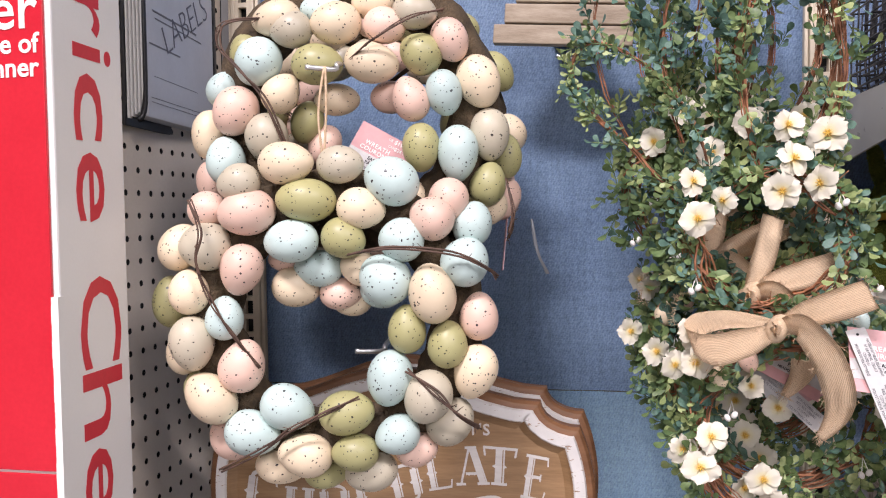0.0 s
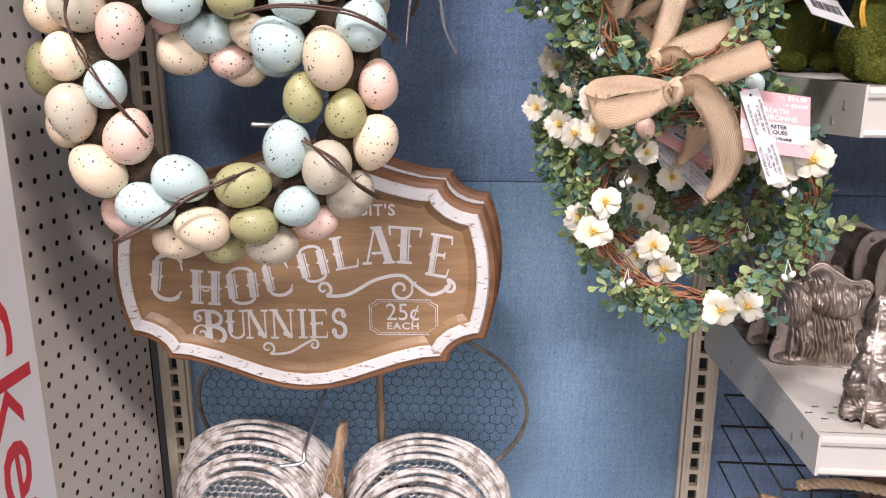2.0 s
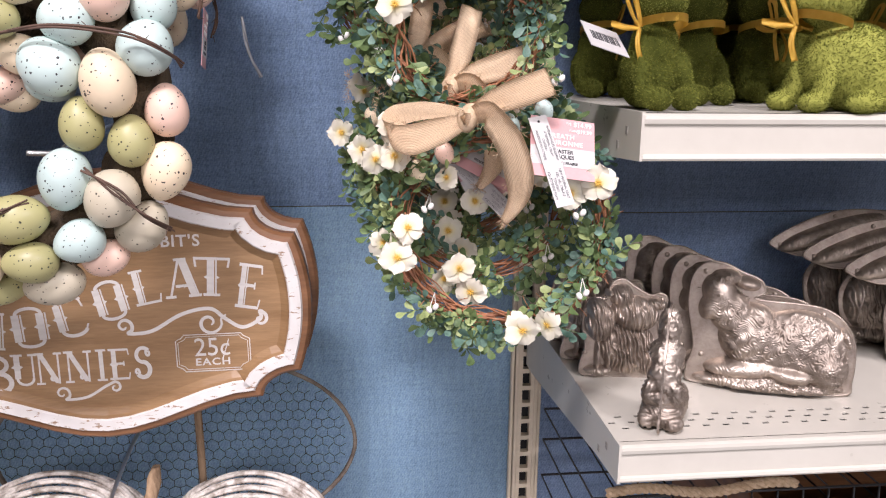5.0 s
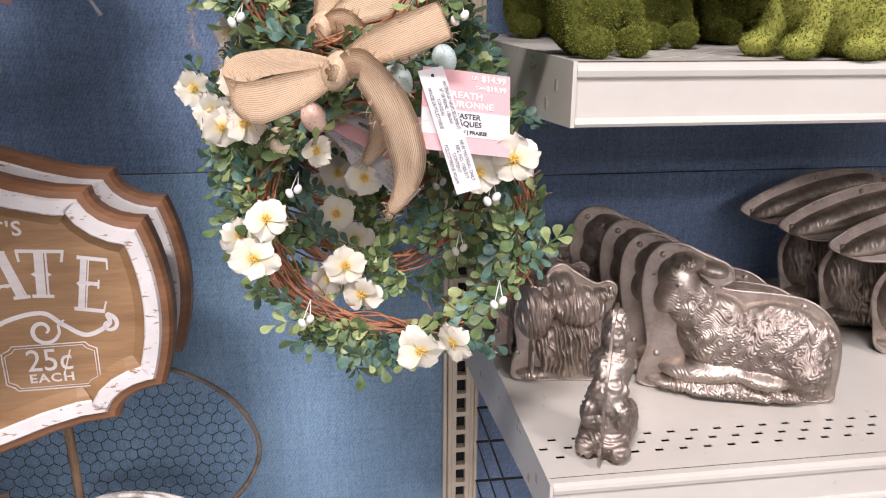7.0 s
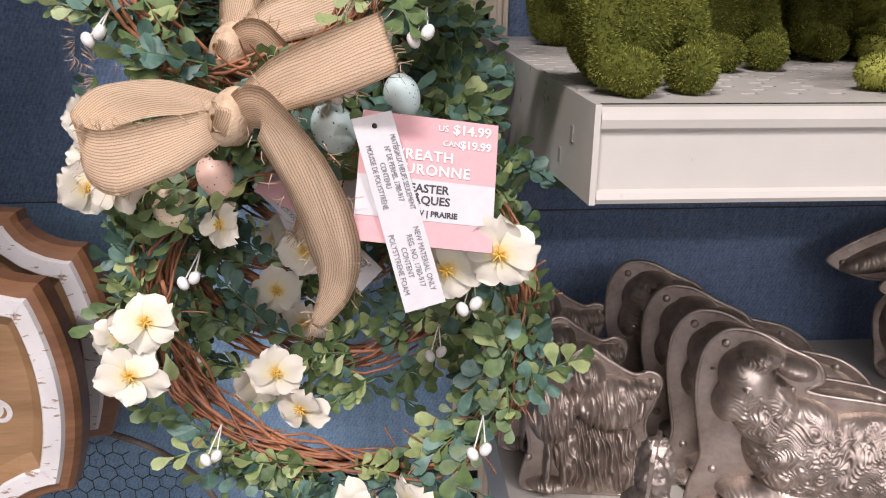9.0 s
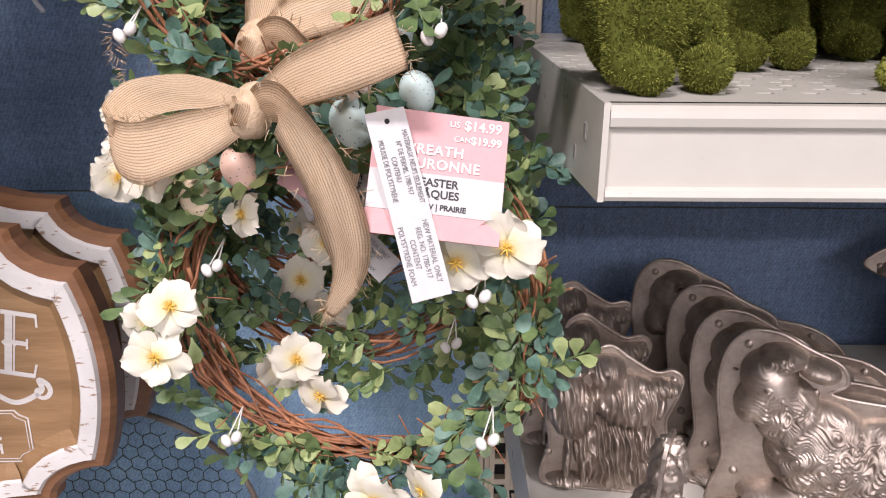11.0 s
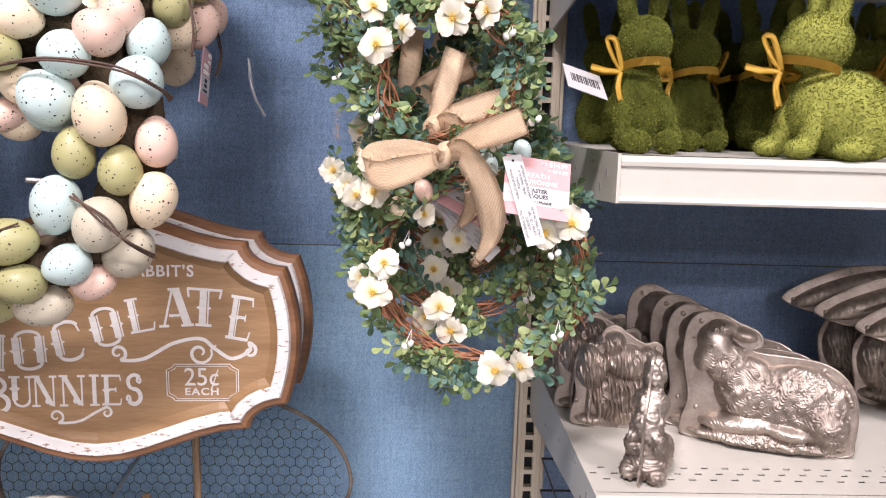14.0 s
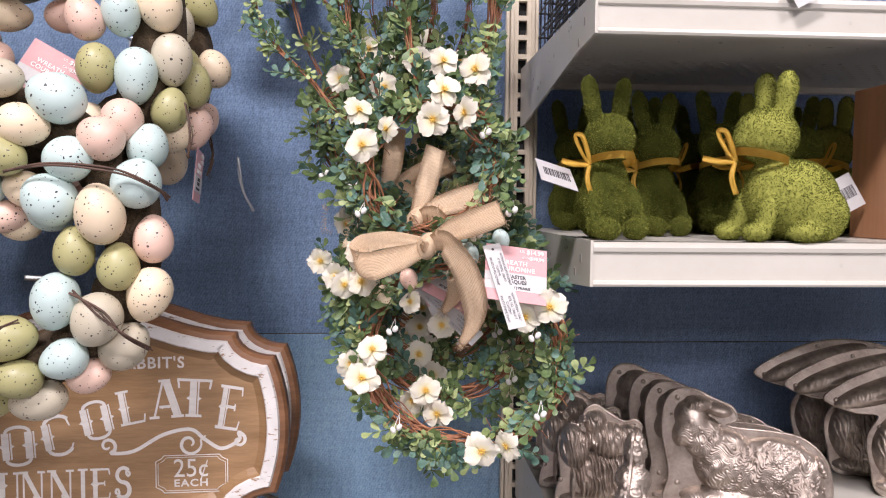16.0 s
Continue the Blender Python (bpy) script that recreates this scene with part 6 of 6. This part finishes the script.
fly2 = thing("wire_butterfly", pose(0.055, 1.04, 0.935), "large brown wicker butterfly with dark netting, hung behind", "wall decoration", "wire butterflies")
n = 36
bm = bmesh.new()
for q in range(3):
    ph = rng.uniform(0, 6.28)
    tube(bm, smooth_path([(0.226 * math.cos(2 * math.pi * i / n), 0.003 * math.sin(i + ph), 0.128 * math.sin(2 * math.pi * i / n) + 0.0016 * math.cos(i * 1.2 + ph)) for i in range(n)], 2, True), 0.0026, 6, True)
part("rim", bm, RUST, fly2)
part("netting", hex_net(0, 0, 0.224, 0.126, 0.0085, 0.0005, rng), DARK_WIRE, fly2)["kind"] = "stuff"
bm = tube(bmesh.new(), [(0.03, -0.004, -0.12), (0.03, -0.006, 0.0), (0.028, -0.004, 0.12)], 0.005, 7)
part("driftwood_body", bm, DRIFT, fly2)
swing_tag(facing((0.042, 0.880, 0.878), (0.030, 0.0, -0.022), (0.016, 0.006, 0.03)), "white tag on the wicker butterfly")


# ---- scanner box and binder on the side panel ----
cbox = thing("scanner_box", pose(-0.17, 0.612, 0.6), "red and white price scanner box with red and white lettering", "scanner box")
bm = box(bmesh.new(), -0.30, 0.0, 0.001, 0.094, 0.0, 1.4, 0.002)
part("carton", bm, WHITE_CARD, cbox, "white card sides with worn edges")
bm = box(bmesh.new(), -0.297, -0.0045, -0.002, 0.001, 0.672, 1.38, 0.0008)
red = part("front_panel", bm, RED_CARD, cbox, "glossy red printed front")
bm = box(bmesh.new(), -0.297, -0.0045, -0.0015, 0.0012, 0.01, 0.6695, 0.0008)
part("lower_panel", bm, RED_CARD, cbox, "red lower front panel")
turned = Matrix(((0, 0, 1, 0), (0, 1, 0, 0), (-1, 0, 0, 0), (0, 0, 0, 1)))
for c, z, wide in (("P", 1.078, 0.052), ("r", 1.0345, 0.033), ("i", 1.003, 0.013), ("c", 0.9585, 0.055), ("e", 0.8935, 0.057), ("C", 0.7825, 0.075), ("h", 0.7145, 0.054), ("e", 0.6485, 0.057),
                   ("c", 0.582, 0.055), ("k", 0.513, 0.054), ("e", 0.452, 0.057), ("r", 0.4, 0.033)):
    one = writing(c, 0.078, RED_INK, cbox, Matrix.Identity(4), 0.0004, name="letter")
    xs = [v.co.x for v in one.data.vertices]
    one.matrix_basis = Matrix.Translation((0.0004, 0.050, z)) @ turned @ Matrix.Diagonal((wide / (max(xs) - min(xs)), 1, 1, 1)) @ Matrix.Translation((-(max(xs) + min(xs)) / 2, 0, 0))
for text, z, size in (("Scanner", 1.027, 0.046), ("side of", 1.001, 0.021), ("scanner", 0.983, 0.021)):
    writing(text, size, WHITE_INK, red, pose(-0.0085, -0.0024, z, 90), 0.0004, align="RIGHT")
bm = bmesh.new()
for k in range(60):
    z = 0.4 + k * 0.0068
    o = 0.0009 + 0.0012 * noise.noise(Vector((z * 40, 2.0, 0)))
    box(bm, -0.004 - o, 0.0006 + o * 0.4, -0.0022, 0.004 + 3 * o, z, z + 0.0068)
part("torn_edge", bm, WHITE_CARD, cbox, "frayed white card edge")

book = thing("binder", pose(-0.256, 0.842, 1.572, 0, 0, 5), "black binder with clear sleeve over a printed sheet", "binder")
bm = box(bmesh.new(), 0.0, 0.004, 0.0, 0.225, -0.004, 0.30, 0.0015)
part("back_cover", bm, BLACK_PLASTIC, book)
for k in range(5):
    part("page", box(bmesh.new(), 0.0048 + k * 0.0036, 0.0068 + k * 0.0036, 0.003 + 0.001 * k, 0.010 + 0.0009 * k, 0.004 + 0.002 * k, 0.30), WHITE_CARD, book)
bm = box(bmesh.new(), 0.0048, 0.0232, 0.014, 0.205, 0.006, 0.298, 0.001)
paper = part("front_sheet", bm, surface("grey_paper", (0.50, 0.51, 0.54), (0.60, 0.61, 0.64), 0.35, big=12, fine=200, relief=0.05), book, "grey printed sheet with handwriting")
bm = bmesh.new()
for z, a, b, t in ((0.123, 0.03, 0.15, 0.0022), (0.116, 0.035, 0.165, 0.0014), (0.086, 0.02, 0.10, 0.0018), (0.052, 0.03, 0.15, 0.0006), (0.028, 0.022, 0.17, 0.0006), (0.023, 0.022, 0.18, 0.0006)):
    box(bm, 0.0233, 0.0236, a, b, z, z + t)
part("printed_rule", bm, plain("grey_ink", (0.16, 0.16, 0.18), 0.6), paper)
side_on = Matrix(((0, 0, 1, 0), (1, 0, 0, 0), (0, 1, 0, 0), (0, 0, 0, 1)))
writing("NO", 0.060, plain("pen_ink", (0.13, 0.13, 0.16), 0.6), paper, Matrix.Translation((0.0236, 0.075, 0.195)) @ side_on @ pose(0, 0, 0, 0, 0, 22), -0.001)
writing("LABELS", 0.047, bpy.data.materials["pen_ink"], paper, Matrix.Translation((0.0236, 0.120, 0.130)) @ side_on @ pose(0, 0, 0, 0, 0, 30), -0.001)
bm = box(bmesh.new(), 0.0044, 0.0240, 0.208, 0.216, 0.0, 0.30, 0.001)
part("spine", bm, BLACK_PLASTIC, book)
bm = tube(bmesh.new(), smooth_path([(0.020, 0.012, 0.30), (0.022, 0.010, 0.06), (0.021, 0.008, 0.012), (0.016, 0.004, 0.002)], 5), 0.003, 7)
part("cover_edge", bm, BLACK_PLASTIC, book)


# ---- goods above and below ----
SLAT = surface("weathered_slat", (0.26, 0.20, 0.14), (0.48, 0.40, 0.31), 0.8, big=14, fine=160, relief=0.5, stretch=(1, 1, 7))
tray = thing("slatted_wood_sign", pose(0.215, 1.0, 1.715, 0, 4, 0), "weathered slatted wooden board hung on the backing", "wooden board")
for k in range(3):
    bm = box(bmesh.new(), -0.085 + 0.012 * k, 0.075 - 0.004 * k, -0.008, 0.008, -0.017 - 0.024 * (2 - k) + 0.012, 0.004 - 0.024 * (2 - k) + 0.013, 0.0015)
    part("slat", bm, SLAT, tray)
bm = box(bmesh.new(), -0.02, 0.02, 0.008, 0.112, -0.03, 0.02, 0.001)
part("batten", bm, SLAT, tray)

frame_box = thing("cedar_box", pose(0.829, 0.775, MID), "reddish-brown wooden box standing at the shelf's front", "wooden box")
CEDAR = surface("cedar", (0.33, 0.15, 0.07), (0.55, 0.29, 0.16), 0.55, big=9, fine=90, relief=0.2, stretch=(1, 1, 0.12))
for nm, dims in (("side", (0, 0.014, 0, 0.07, 0, 0.152)), ("side", (0.116, 0.130, 0, 0.07, 0, 0.152)), ("top", (0.0145, 0.1155, 0, 0.07, 0.138, 0.152)), ("base", (0.0145, 0.1155, 0, 0.07, 0, 0.014)), ("back", (0.0145, 0.1155, 0.062, 0.07, 0.0145, 0.1375))):
    part(nm, box(bmesh.new(), *dims, 0.0012), CEDAR, frame_box)

wires = thing("wire_basket", pose(0.60, 0.95, 1.5905), "dark wire basket standing on the upper shelf", "basket", "wire baskets")
for i in range(15):
    x = -0.065 + 0.0095 * i
    part("wire", tube(bmesh.new(), smooth_path([(x, -0.10, 0.10), (x, -0.10, 0.004), (x, 0.0, 0.003), (x, 0.09, 0.004), (x, 0.09, 0.10)], 4), 0.0011, 5), DARK_WIRE, wires)
for z in (0.004, 0.03, 0.06, 0.10):
    part("hoop", tube(bmesh.new(), [(-0.068, -0.10, z), (0.07, -0.10, z), (0.07, 0.09, z), (-0.068, 0.09, z)], 0.0013, 5, True), DARK_WIRE, wires)

for k in range(3):
    tagged(copy_thing(wires, pose(0.604 + 0.006 * k, 0.944 - 0.006 * k, 1.602 + 0.013 * k)), "dark wire basket nested in the stack on the upper shelf")

hamper = thing("wire_hamper", pose(0.62, 0.83, 0.7805), "rusty wire basket with rope and wooden bail handle under the shelf", "basket", "wire baskets")
bm = bmesh.new()
for i in range(13):
    x = -0.10 + 0.028 * i
    tube(bm, smooth_path([(x, -0.05, 0.212), (x + 0.004, -0.05, 0.10), (x, -0.045, 0.0)], 4), 0.0012, 5)
    tube(bm, [(x, -0.05, 0.212), (x, 0.16, 0.212)], 0.0010, 5)
for z in (0.212, 0.17, 0.12):
    tube(bm, [(-0.10, -0.05, z), (0.24, -0.05, z), (0.24, 0.16, z), (-0.10, 0.16, z)], 0.0016, 5, True)
part("wire_cage", bm, DARK_WIRE, hamper)
bm = tube(bmesh.new(), smooth_path([(-0.122, -0.055, 0.203), (-0.09, -0.06, 0.198), (-0.058, -0.06, 0.189)], 6), 0.0075, 10, taper=(0.85, 1.05))
part("grip", bm, DRIFT, hamper, "brown turned wooden grip")
bm = tube(bmesh.new(), smooth_path([(-0.122, -0.055, 0.203), (-0.140, -0.05, 0.198), (-0.155, -0.04, 0.18), (-0.160, -0.03, 0.12), (-0.10, -0.05, 0.05)], 6), 0.0018, 6)
part("bail", bm, RUST, hamper)
bm = bmesh.new()
for s in range(3):
    pts = []
    for i in range(60):
        t = i / 59
        a = i * 0.9 + s * 2.094
        pts.append((-0.085 + 0.20 * t, -0.05 + 0.0028 * math.cos(a), 0.217 + 0.004 * math.sin(t * 9) + 0.0028 * math.sin(a)))
    tube(bm, pts, 0.003, 6)
part("rope", bm, TWINE, hamper)
crate = thing("wooden_crate", pose(0.90, 0.86, 0.70), "dark reddish wooden crate under the shelf", "crate")
for nm, dims in (("side", (-0.19, -0.178, -0.06, 0.16, 0, 0.262)), ("side", (0.178, 0.19, -0.06, 0.16, 0, 0.262)), ("front", (-0.1775, 0.1775, -0.06, -0.048, 0, 0.235)), ("back", (-0.1775, 0.1775, 0.148, 0.16, 0, 0.262)), ("floor", (-0.1775, 0.1775, -0.0475, 0.1475, 0, 0.012))):
    part(nm, box(bmesh.new(), *dims, 0.001), WOOD_EDGE, crate)
shelf("shelf", 0.70, 0.037)

CLEAR = plain("milky_plastic", (0.62, 0.64, 0.66), 0.25)
bm = ribbon([(0.172, 0.960, 1.462), (0.176, 0.952, 1.440), (0.182, 0.950, 1.418), (0.190, 0.955, 1.400)], (0.003, 0.004, 0.004), (10, 30))
tagged(part("plastic_loop", bm, CLEAR), "milky plastic tag loop hanging beside the egg wreaths", "tag loop")
